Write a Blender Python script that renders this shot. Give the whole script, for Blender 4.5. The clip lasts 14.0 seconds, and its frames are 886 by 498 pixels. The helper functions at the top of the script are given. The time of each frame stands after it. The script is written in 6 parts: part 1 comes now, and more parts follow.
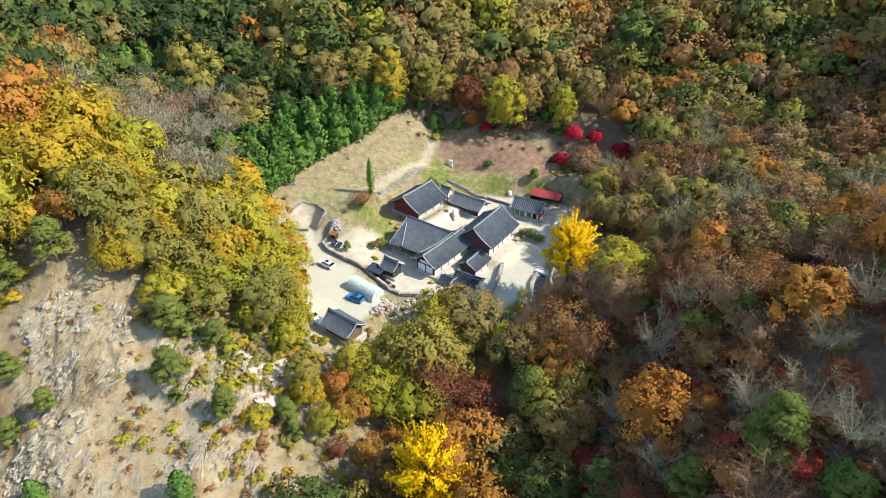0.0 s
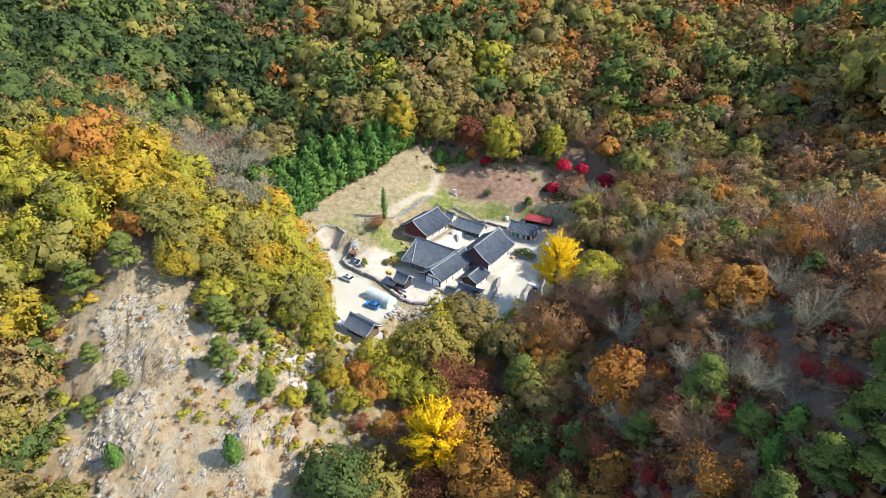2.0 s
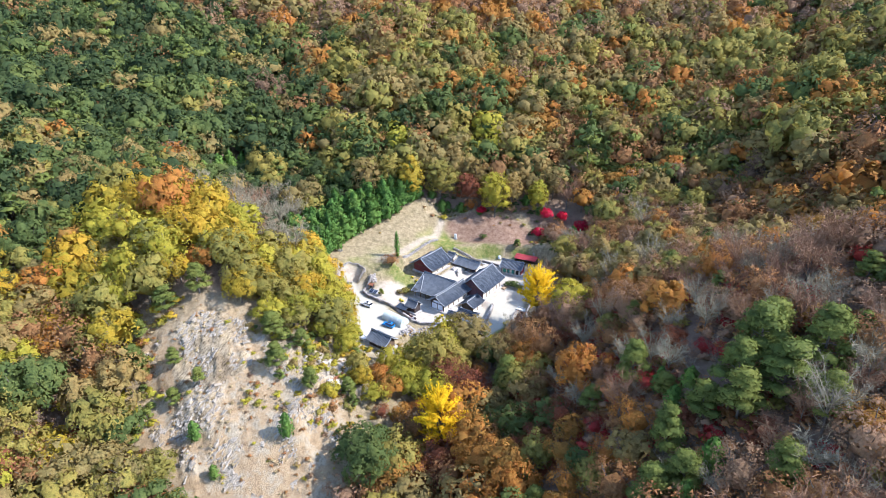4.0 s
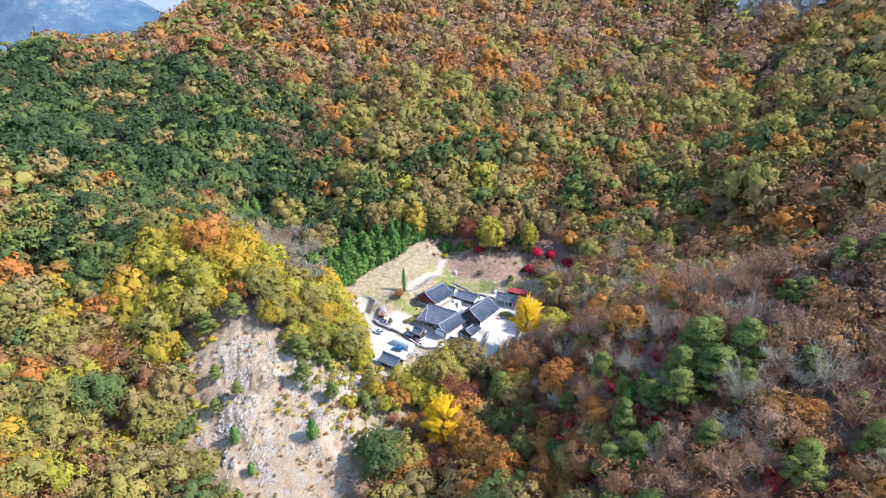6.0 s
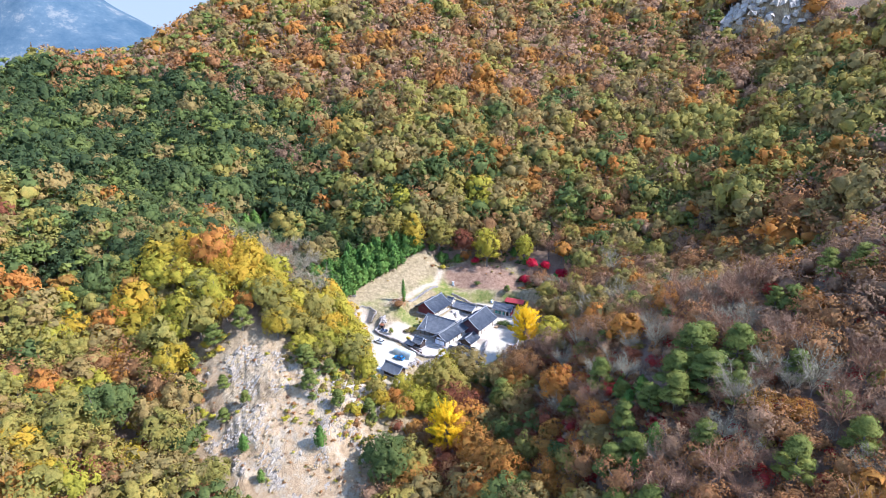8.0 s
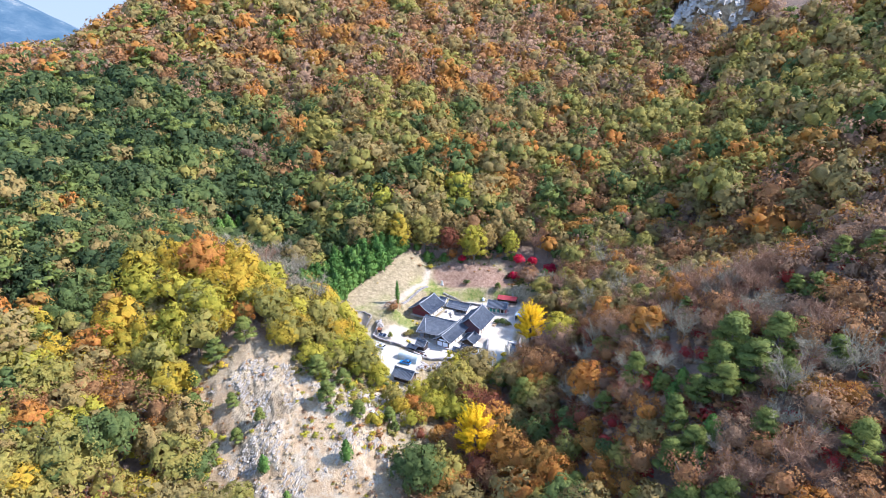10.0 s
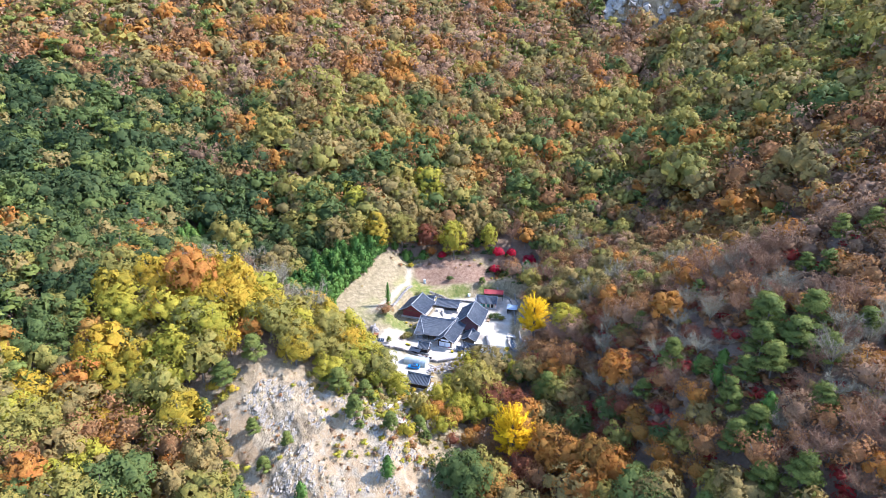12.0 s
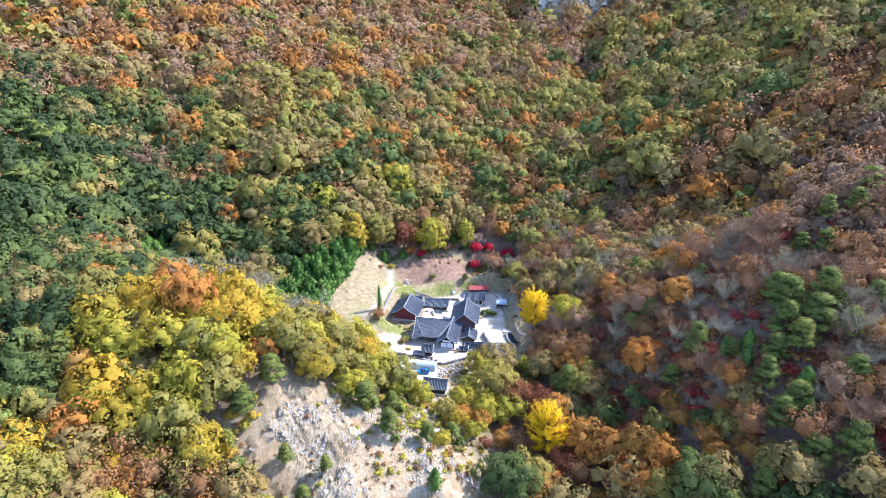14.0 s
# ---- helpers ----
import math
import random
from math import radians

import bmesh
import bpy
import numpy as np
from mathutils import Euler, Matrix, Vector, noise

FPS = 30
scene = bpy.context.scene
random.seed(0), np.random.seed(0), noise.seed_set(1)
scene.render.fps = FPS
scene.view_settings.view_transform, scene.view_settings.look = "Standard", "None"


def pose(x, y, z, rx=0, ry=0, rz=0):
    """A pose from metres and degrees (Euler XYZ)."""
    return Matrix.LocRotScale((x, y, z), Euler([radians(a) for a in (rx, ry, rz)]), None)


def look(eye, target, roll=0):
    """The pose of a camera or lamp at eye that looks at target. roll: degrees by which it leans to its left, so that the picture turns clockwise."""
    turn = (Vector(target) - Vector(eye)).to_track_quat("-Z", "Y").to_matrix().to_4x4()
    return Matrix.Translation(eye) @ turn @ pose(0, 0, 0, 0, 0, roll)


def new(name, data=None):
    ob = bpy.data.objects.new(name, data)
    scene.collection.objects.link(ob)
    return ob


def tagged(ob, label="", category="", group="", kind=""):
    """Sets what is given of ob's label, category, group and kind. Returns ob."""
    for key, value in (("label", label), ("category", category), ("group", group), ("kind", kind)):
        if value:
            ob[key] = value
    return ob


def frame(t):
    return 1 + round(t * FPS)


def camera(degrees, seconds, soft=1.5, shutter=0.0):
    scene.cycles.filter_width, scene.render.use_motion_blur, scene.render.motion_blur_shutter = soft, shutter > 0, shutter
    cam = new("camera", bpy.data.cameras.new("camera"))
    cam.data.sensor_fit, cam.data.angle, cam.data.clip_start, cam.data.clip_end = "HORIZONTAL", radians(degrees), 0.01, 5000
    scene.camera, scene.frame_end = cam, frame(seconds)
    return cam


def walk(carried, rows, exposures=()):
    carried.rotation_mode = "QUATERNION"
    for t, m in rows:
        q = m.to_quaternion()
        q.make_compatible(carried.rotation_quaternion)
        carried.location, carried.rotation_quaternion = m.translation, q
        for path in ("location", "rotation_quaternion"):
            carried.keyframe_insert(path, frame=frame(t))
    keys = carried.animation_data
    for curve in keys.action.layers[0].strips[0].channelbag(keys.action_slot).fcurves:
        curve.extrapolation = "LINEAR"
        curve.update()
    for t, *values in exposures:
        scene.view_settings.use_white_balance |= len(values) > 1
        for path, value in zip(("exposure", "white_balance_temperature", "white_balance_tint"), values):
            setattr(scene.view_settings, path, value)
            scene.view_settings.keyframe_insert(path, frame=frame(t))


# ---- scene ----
cam = camera(73.6, 14.0, 0.5)
METRES, EYE, TILT, LEAN, TURN = 210.0, 84.0, -33.5, 0.0, 0.0
ROWS = [
    (0.0, 0.0, 0.0, 0.0, 0.0, 0.0, -0.0),
    (0.5, 0.0003, -0.0201, -0.0048, 0.18, 0.67, 0.03),
    (1.0, 0.0007, -0.0455, -0.0116, 0.35, 1.53, 0.04),
    (1.5, 0.0007, -0.0732, -0.0194, 0.45, 2.44, 0.04),
    (2.0, 0.0011, -0.1085, -0.0292, 0.54, 3.53, 0.05),
    (2.5, 0.0011, -0.1458, -0.0396, 0.58, 4.64, 0.08),
    (3.0, 0.0018, -0.1947, -0.0534, 0.67, 6.03, 0.15),
    (5.5, 0.0022, -0.4062, -0.112, 0.88, 12.15, 0.38),
    (6.0, 0.0019, -0.4343, -0.1194, 0.89, 12.91, 0.38),
    (6.5, 0.0018, -0.4551, -0.1258, 0.89, 13.51, 0.39),
    (7.0, 0.0015, -0.4657, -0.1282, 0.85, 13.92, 0.4),
    (7.5, -0.0036, -0.468, -0.1283, 0.59, 14.04, 0.56),
    (10.0, -0.1562, -0.4372, -0.1075, -6.4, 13.31, 4.61),
    (10.5, -0.1974, -0.425, -0.0996, -8.38, 12.98, 5.89),
    (11.0, -0.2408, -0.4107, -0.0896, -10.57, 12.55, 7.28),
    (11.5, -0.2804, -0.3956, -0.0798, -12.6, 12.09, 8.52),
    (12.0, -0.3221, -0.3778, -0.0684, -14.85, 11.51, 9.9),
    (12.5, -0.3602, -0.3601, -0.0563, -16.93, 10.93, 11.14),
    (13.0, -0.3994, -0.3398, -0.0428, -19.23, 10.3, 12.44),
    (13.5, -0.4352, -0.3191, -0.0295, -21.43, 9.64, 13.62),
    (14.0, -0.4669, -0.2989, -0.0152, -23.51, 8.92, 14.83),
]
EXPOSURES = [(0.0, 1.5, 6650, 3), (3.0, 1.67, 5950, 11), (6.5, 1.86, 5600, 18), (10.0, 1.91, 5600, 18), (14.0, 2.1, 5550, 17)]
walk(cam, [(t, pose(0, 0, EYE, TILT, LEAN, TURN) @ pose(METRES * x, METRES * y, METRES * z, 90 + pitch, roll, yaw)) for t, x, y, z, yaw, pitch, roll in ROWS], EXPOSURES)

# ---- world and sun ----
SUN_DIR = Vector((0.73, -0.11, 0.68)).normalized()
world = bpy.data.worlds.new("world")
scene.world = world
world.use_nodes = True
sky = world.node_tree.nodes.new("ShaderNodeTexSky")
sky.sky_type = "NISHITA"
sky.sun_disc = False
sky.sun_elevation = math.asin(SUN_DIR.z)
sky.sun_rotation = math.atan2(SUN_DIR.x, SUN_DIR.y)
sky.air_density, sky.dust_density, sky.ozone_density = 1.0, 0.3, 1.0
backing = world.node_tree.nodes["Background"]
world.node_tree.links.new(sky.outputs[0], backing.inputs[0])
backing.inputs[1].default_value = 0.15
sun_data = bpy.data.lights.new("sun", "SUN")
sun_data.energy, sun_data.angle, sun_data.color = 3.0, radians(0.6), (1.0, 0.96, 0.89)
sun = new("sun", sun_data)
sun.matrix_world = look(SUN_DIR * 800, (0, 0, 0))

# ---- materials ----
def material(name, rough=0.8, metal=0.0, spec=0.3):
    m = bpy.data.materials.new(name)
    m.use_nodes = True
    b = m.node_tree.nodes["Principled BSDF"]
    b.inputs["Roughness"].default_value = rough
    b.inputs["Metallic"].default_value = metal
    b.inputs["Specular IOR Level"].default_value = spec
    return m, m.node_tree.nodes, m.node_tree.links, b


def ramp(nodes, stops):
    r = nodes.new("ShaderNodeValToRGB")
    e = r.color_ramp.elements
    while len(e) < len(stops):
        e.new(0.5)
    for k, (p, c) in enumerate(stops):
        e[k].position, e[k].color = p, (*c, 1)
    return r


def mixed(m_nodes, links, fac, a, b, blend="MIX"):
    n = m_nodes.new("ShaderNodeMix")
    n.data_type, n.blend_type = "RGBA", blend
    for sock, v in ((n.inputs[0], fac), (n.inputs[6], a), (n.inputs[7], b)):
        if hasattr(v, "is_output"):
            links.new(v, sock)
        elif isinstance(v, tuple):
            sock.default_value = (*v, 1)
        else:
            sock.default_value = v
    return n.outputs[2]


def noise_node(nodes, links, scale, detail=4.0, rough=0.6, coords="Object"):
    tc = nodes.new("ShaderNodeTexCoord")
    n = nodes.new("ShaderNodeTexNoise")
    n.inputs["Scale"].default_value, n.inputs["Detail"].default_value, n.inputs["Roughness"].default_value = scale, detail, rough
    links.new(tc.outputs[coords], n.inputs["Vector"])
    return n.outputs["Fac"]


def surface(name, a, b, c=None, scale=2.0, fine=14.0, rough=0.85, bump=0.3, dist=0.05, metal=0.0, spec=0.25, vary=0.0):
    """A two-scale mottled surface: colours a to b in broad patches, c in fine specks, with relief."""
    m, nodes, links, p = material(name, rough, metal, spec)
    broad, specks = noise_node(nodes, links, scale), noise_node(nodes, links, fine, 3.0, 0.7)
    r = ramp(nodes, [(0.35, a), (0.65, b)])
    links.new(broad, r.inputs[0])
    f = ramp(nodes, [(0.45, (0, 0, 0)), (0.7, (0.6, 0.6, 0.6))])
    links.new(specks, f.inputs[0])
    out = mixed(nodes, links, f.outputs[0], r.outputs[0], c or tuple(v * 0.6 for v in a))
    if vary:
        info, hsv = nodes.new("ShaderNodeObjectInfo"), nodes.new("ShaderNodeHueSaturation")
        mr = nodes.new("ShaderNodeMapRange")
        mr.inputs[3].default_value, mr.inputs[4].default_value = 1 - vary, 1 + vary
        links.new(info.outputs["Random"], mr.inputs[0])
        links.new(mr.outputs[0], hsv.inputs["Value"])
        links.new(out, hsv.inputs["Color"])
        out = hsv.outputs[0]
    links.new(out, p.inputs["Base Color"])
    bp = nodes.new("ShaderNodeBump")
    bp.inputs["Strength"].default_value, bp.inputs["Distance"].default_value = bump, dist
    links.new(specks, bp.inputs["Height"])
    links.new(bp.outputs[0], p.inputs["Normal"])
    return m


def leaf_material(name, dark, mid, light, shine=0.4):
    """Foliage: each tree takes a tone of its species, each leaf clump a shade of that."""
    m, nodes, links, p = material(name, 0.7, 0.0, 0.1)
    at, info, geo = nodes.new("ShaderNodeAttribute"), nodes.new("ShaderNodeObjectInfo"), nodes.new("ShaderNodeNewGeometry")
    at.attribute_name = "tone"
    add, fr = nodes.new("ShaderNodeMath"), nodes.new("ShaderNodeMath")
    fr.operation = "FRACT"
    links.new(at.outputs["Fac"], add.inputs[0])
    links.new(info.outputs["Random"], add.inputs[1])
    links.new(add.outputs[0], fr.inputs[0])
    r = ramp(nodes, [(0.0, dark), (0.5, mid), (1.0, light)])
    patch = nodes.new("ShaderNodeTexNoise")
    patch.inputs["Scale"].default_value, patch.inputs["Detail"].default_value = 0.42, 4.0
    links.new(geo.outputs["Position"], patch.inputs["Vector"])
    lo, hi = nodes.new("ShaderNodeMath"), nodes.new("ShaderNodeMath")
    lo.operation = hi.operation = "MULTIPLY_ADD"
    links.new(fr.outputs[0], lo.inputs[0])
    lo.inputs[1].default_value, lo.inputs[2].default_value = 0.55, -0.58
    links.new(patch.outputs["Fac"], hi.inputs[0])
    hi.inputs[1].default_value = 1.6
    links.new(lo.outputs[0], hi.inputs[2])
    links.new(hi.outputs[0], r.inputs[0])
    hsv, mr, mh = nodes.new("ShaderNodeHueSaturation"), nodes.new("ShaderNodeMapRange"), nodes.new("ShaderNodeMapRange")
    mr.inputs[3].default_value, mr.inputs[4].default_value = 0.9, 1.1
    mh.inputs[3].default_value, mh.inputs[4].default_value = 0.488, 0.512
    links.new(geo.outputs["Random Per Island"], mr.inputs[0])
    links.new(noise_node(nodes, links, 0.7, 2.0), mh.inputs[0])
    # sprays of leaves: fine speckle and relief; shade of the gaps is put into darker hollows
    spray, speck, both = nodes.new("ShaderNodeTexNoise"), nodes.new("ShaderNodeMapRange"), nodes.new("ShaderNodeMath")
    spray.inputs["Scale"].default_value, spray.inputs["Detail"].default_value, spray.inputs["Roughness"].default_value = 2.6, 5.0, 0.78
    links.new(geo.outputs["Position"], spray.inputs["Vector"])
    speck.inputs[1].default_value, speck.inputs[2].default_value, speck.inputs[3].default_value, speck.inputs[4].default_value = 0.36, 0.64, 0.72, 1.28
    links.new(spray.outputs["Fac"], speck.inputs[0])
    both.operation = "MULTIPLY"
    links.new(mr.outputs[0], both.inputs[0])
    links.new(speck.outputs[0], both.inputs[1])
    bp = nodes.new("ShaderNodeBump")
    bp.inputs["Strength"].default_value, bp.inputs["Distance"].default_value = 0.5, 0.2
    links.new(spray.outputs["Fac"], bp.inputs["Height"])
    links.new(bp.outputs[0], p.inputs["Normal"])
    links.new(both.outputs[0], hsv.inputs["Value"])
    links.new(mh.outputs[0], hsv.inputs["Hue"])
    links.new(r.outputs[0], hsv.inputs["Color"])
    links.new(hsv.outputs[0], p.inputs["Base Color"])
    tr, mx = nodes.new("ShaderNodeBsdfTranslucent"), nodes.new("ShaderNodeMixShader")
    links.new(hsv.outputs[0], tr.inputs["Color"])
    links.new(bp.outputs[0], tr.inputs["Normal"])
    mx.inputs[0].default_value = shine
    links.new(p.outputs[0], mx.inputs[1])
    links.new(tr.outputs[0], mx.inputs[2])
    links.new(mx.outputs[0], nodes["Material Output"].inputs["Surface"])
    return m


TINTS = {
    "gold": ("leaf_gold", (0.283, 0.221, 0.027), (0.395, 0.272, 0.027), (0.47, 0.269, 0.027)),
    "lime": ("leaf_lime", (0.235, 0.226, 0.03), (0.336, 0.293, 0.034), (0.426, 0.328, 0.037)),
    "olive": ("leaf_olive", (0.179, 0.169, 0.043), (0.255, 0.215, 0.049), (0.331, 0.245, 0.055)),
    "green": ("leaf_green", (0.076, 0.104, 0.031), (0.102, 0.13, 0.036), (0.15, 0.165, 0.041)),
    # evergreen oak, tinted extra dark partly for cloud shade on the western hollow
    "holm": ("leaf_holm", (0.039, 0.06, 0.023), (0.056, 0.079, 0.027), (0.083, 0.102, 0.033)),
    "orange": ("leaf_orange", (0.278, 0.164, 0.04), (0.374, 0.173, 0.035), (0.419, 0.155, 0.035)),
    "russet": ("leaf_russet", (0.237, 0.133, 0.055), (0.302, 0.149, 0.057), (0.357, 0.163, 0.065)),
    "brown": ("leaf_brown", (0.198, 0.16, 0.057), (0.262, 0.19, 0.064), (0.328, 0.216, 0.07)),
    "maroon": ("leaf_maroon", (0.176, 0.07, 0.034), (0.21, 0.07, 0.035), (0.246, 0.098, 0.046)),
    "crimson": ("leaf_crimson", (0.42, 0.012, 0.03), (0.50, 0.018, 0.045), (0.55, 0.03, 0.06)),
    "scarlet": ("leaf_scarlet", (0.231, 0.03, 0.024), (0.315, 0.035, 0.03), (0.357, 0.06, 0.036), 0.3),
    "ginkgo": ("leaf_ginkgo", (0.72, 0.46, 0.008), (0.80, 0.53, 0.010), (0.84, 0.58, 0.015), 0.45),
    "pine": ("needle_pine", (0.104, 0.132, 0.033), (0.15, 0.172, 0.038), (0.206, 0.214, 0.047), 0.35),
    "straw": ("dry_grass", (0.30, 0.22, 0.11), (0.40, 0.30, 0.16), (0.47, 0.36, 0.20), 0.3),
    "larch": ("needle_bright", (0.075, 0.14, 0.03), (0.11, 0.185, 0.035), (0.17, 0.23, 0.045), 0.2),
    "bamboo": ("leaf_bamboo", (0.068, 0.134, 0.031), (0.097, 0.185, 0.038), (0.153, 0.23, 0.049), 0.25),
    "twig": ("twig_grey", (0.194, 0.164, 0.108), (0.257, 0.219, 0.145), (0.32, 0.275, 0.183), 0.0),
    # half-bare trees; the muted tint also puts some far-slope haze into the colour
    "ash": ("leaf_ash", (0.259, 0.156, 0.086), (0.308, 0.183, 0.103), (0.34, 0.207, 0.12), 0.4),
    "thicket": ("twig_thicket", (0.18, 0.109, 0.063), (0.221, 0.134, 0.078), (0.263, 0.16, 0.094), 0.4),
    "mauve": ("twig_mauve", (0.181, 0.1, 0.057), (0.239, 0.132, 0.075), (0.295, 0.171, 0.101), 0.0),
}
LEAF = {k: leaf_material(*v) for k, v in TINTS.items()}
BARK = surface("bark", (0.10, 0.08, 0.065), (0.17, 0.145, 0.12), scale=1.5, fine=9, bump=0.6)

# ---- land ----
BASE = 12.1
HILLS = [
    (-2.5, 616.8, 153.2, 368.1, 262.5, 0.82),
    (-227.4, 445.0, 27.8, 229.0, 79.8, -2.35),
    (381.0, 430.8, 140.0, 202.8, 300.1, 0.46),
    (-83.3, 116.6, 36.3, 48.3, 31.6, 2.03),
    (-140.6, 51.3, 5.3, 50.4, 24.3, -0.13),
    (-85.3, 159.6, -19.9, 37.2, 199.7, -0.03),
    (120.4, 43.1, 19.6, 25.0, 39.2, 0.81),
    (58.4, 45.1, 18.7, 101.1, 41.5, -1.55),
    (341.5, 36.8, 113.6, 273.5, 183.8, 1.12),
    (-160.9, 61.6, -10.0, 32.1, 57.8, -0.95),
    (-71.2, -13.5, 18.1, 28.0, 98.1, -0.34),
    (-386.8, 238.6, 44.5, 97.9, 227.4, 4.01),
    (-25.9, -103.4, -60.4, 143.9, 103.3, 2.16),
    (4.7, 58.0, -8.6, 34.7, 24.0, 0.61),
    (25.9, 136.2, -37.7, 108.4, 87.1, 0.54),
    (-50.2, 11.8, -32.1, 35.8, 41.1, -7.06),
]
KNOBS = [(-348, 345, 24, 55, 55, 0), (-248, 430, -18, 40, 50, 0), (193, 285, -15, 46, 9, 0.73),
         (1, 173.5, -4.8, 13, 5.5, 0), (40, 172.5, -4.8, 11, 6, 0), (55, 171.5, -3.6, 8, 7, 0), (-22, 149.5, 2.6, 6, 5, 0), (-1.5, 186.5, -4.2, 6, 5, 0)]
# level yards cut into the valley floor: outline, height, width of the bank round it
LOT = [(-43, 139), (-39, 125), (-33, 107), (-30, 99), (-23, 96), (-14, 108.5), (-21, 120), (-30, 133), (-37, 142)]
COURT = [(-17, 127), (-14, 115), (0, 114), (9, 112.5), (15, 112), (24, 119), (27, 130), (33, 141), (42, 152), (34, 160), (14, 163), (5, 160), (-3, 147), (-12, 139)]
TERRACE = [(-20, 148), (-7, 139.5), (6, 154), (-5, 164)]
LOWER = [(3, 113), (9, 110), (16, 106), (25, 117), (28, 129), (23, 135), (15, 126), (9, 128.5), (4, 123)]
YARDS = [(COURT, -4.4, 5.0), (LOT, -3.0, 4.0), (TERRACE, -2.6, 1.2), (LOWER, -6.4, 1.5)]
ROCKS = [(-94, 80), (-84, 90), (-72, 91), (-57, 92), (-50, 86), (-42, 86), (-33, 82), (-26, 73), (-23, 63), (-27, 44), (-40, 36), (-60, 38), (-80, 58)]
CLEARING = [(-48, 143), (-38, 162), (-25, 174), (-15, 184.5), (0, 184), (16, 182), (30, 179), (37, 171), (43, 153), (40, 144), (33, 134), (27, 121), (21, 110), (12, 102), (5, 105), (-2, 106), (-11, 102), (-16, 96), (-20, 88), (-33, 89), (-33, 107), (-37, 123), (-42, 135)]


EDGE = [(-50, 141), (-47, 147), (-43.5, 155), (-36.5, 164.5), (-27, 173), (-19, 183), (-13, 187.5)]
BAMBOO = EDGE + [(-22, 198), (-34, 193), (-50, 177), (-60, 155), (-59, 146)]


def inside(x, y, outline):
    """Signed distance to a closed outline, positive within."""
    best, within = np.full(np.shape(x), 1e9), np.zeros(np.shape(x), bool)
    for (ax, ay), (bx, by) in zip(outline, outline[1:] + outline[:1]):
        dx, dy = bx - ax, by - ay
        t = np.clip(((x - ax) * dx + (y - ay) * dy) / (dx * dx + dy * dy), 0, 1)
        best = np.minimum(best, np.hypot(x - ax - t * dx, y - ay - t * dy))
        within ^= ((ay > y) != (by > y)) & (x < (bx - ax) * (y - ay) / (by - ay + 1e-9) + ax)
    return np.where(within, best, -best)


def step(a, b, v):
    t = np.clip((v - a) / (b - a), 0, 1)
    return t * t * (3 - 2 * t)


def lattice(ix, iy, seed):
    n = np.sin(ix * 127.1 + iy * 311.7 + seed * 74.7) * 43758.5453
    return n - np.floor(n)


def rough2(x, y, size, seed=0, octaves=3):
    """Smooth random relief between 0 and 1 with features of that size."""
    out, gain, total = 0.0, 1.0, 0.0
    for o in range(octaves):
        u, v = np.asarray(x) / size, np.asarray(y) / size
        iu, iv = np.floor(u), np.floor(v)
        fu, fv = u - iu, v - iv
        fu, fv = fu * fu * (3 - 2 * fu), fv * fv * (3 - 2 * fv)
        s = seed + o * 7
        a, b, c, d = lattice(iu, iv, s), lattice(iu + 1, iv, s), lattice(iu, iv + 1, s), lattice(iu + 1, iv + 1, s)
        out = out + gain * (a + (b - a) * fu + (c - a) * fv + (a - b - c + d) * fu * fv)
        total, gain, size = total + gain, gain * 0.5, size * 0.5
    return out / total


def land(x, y):
    x, y = np.asarray(x, float), np.asarray(y, float)
    z = np.full(np.shape(x), BASE)
    for cx, cy, h, a, b, turn in HILLS + KNOBS:
        dx, dy, c, s = x - cx, y - cy, math.cos(turn), math.sin(turn)
        z = z + h * np.exp(-((dx * c + dy * s) / a) ** 2 - ((dy * c - dx * s) / b) ** 2)
    return z


def rock_cover(x, y):
    d = inside(x, y, ROCKS) + 7 * (rough2(x, y, 9, 3) - 0.5)
    return step(-2, 5, d)


def crags(x, y):
    """Sharp-crested rock ribs that run down the slope, 0 to 1."""
    u, v = x * 0.94 + y * 0.34, (y * 0.94 - x * 0.34) * 0.55
    out = 0.0
    for size, gain, seed in ((13, 0.42, 5), (6, 0.28, 15), (2.8, 0.18, 25), (1.4, 0.12, 35)):
        out = out + gain * (1 - np.abs(2 * rough2(u, v, size, seed, 1) - 1)) ** 2
    return out * step(0.25, 0.6, rough2(x, y, 17, 45, 2))


def height(x, y):
    x, y = np.asarray(x, float), np.asarray(y, float)
    z = land(x, y) + 2.2 * (rough2(x, y, 38, 11, 2) - 0.5)
    for outline, level, bank in YARDS:
        w = step(-bank, 0.0, inside(x, y, outline))
        z = z * (1 - w) + level * w
    r = rock_cover(x, y)
    z = z + r * (4.6 * crags(x, y) - 1.7)
    # the far scarp
    u, v = (x - 222) * 0.89 - (y - 338) * 0.45, (x - 222) * 0.45 + (y - 338) * 0.89
    z = z + 9 * (rough2(x, y * 0.6, 14, 81, 3) - 0.5) * np.exp(-(u / 30) ** 2 - (v / 25) ** 2)
    z = z + 30 * step(-5, 9, v + 5 * (rough2(x, y, 14, 2) - 0.5)) * np.exp(-(u / 30) ** 2) * np.exp(-(np.maximum(v, 0) / 70) ** 2)
    return z


def ground_z(x, y):
    return float(height(np.array([x]), np.array([y]))[0])


def axis(lo, hi, fine, mid_lo, mid_hi, mid, far):
    a = list(np.arange(lo, hi, fine))
    while a[0] > mid_lo:
        a.insert(0, a[0] - mid)
    while a[-1] < mid_hi:
        a.append(a[-1] + mid)
    g = mid
    while a[-1] < far:
        g *= 1.25
        a.append(a[-1] + g)
    g = mid
    while a[0] > -far:
        g *= 1.25
        a.insert(0, a[0] - g)
    return np.array(a)


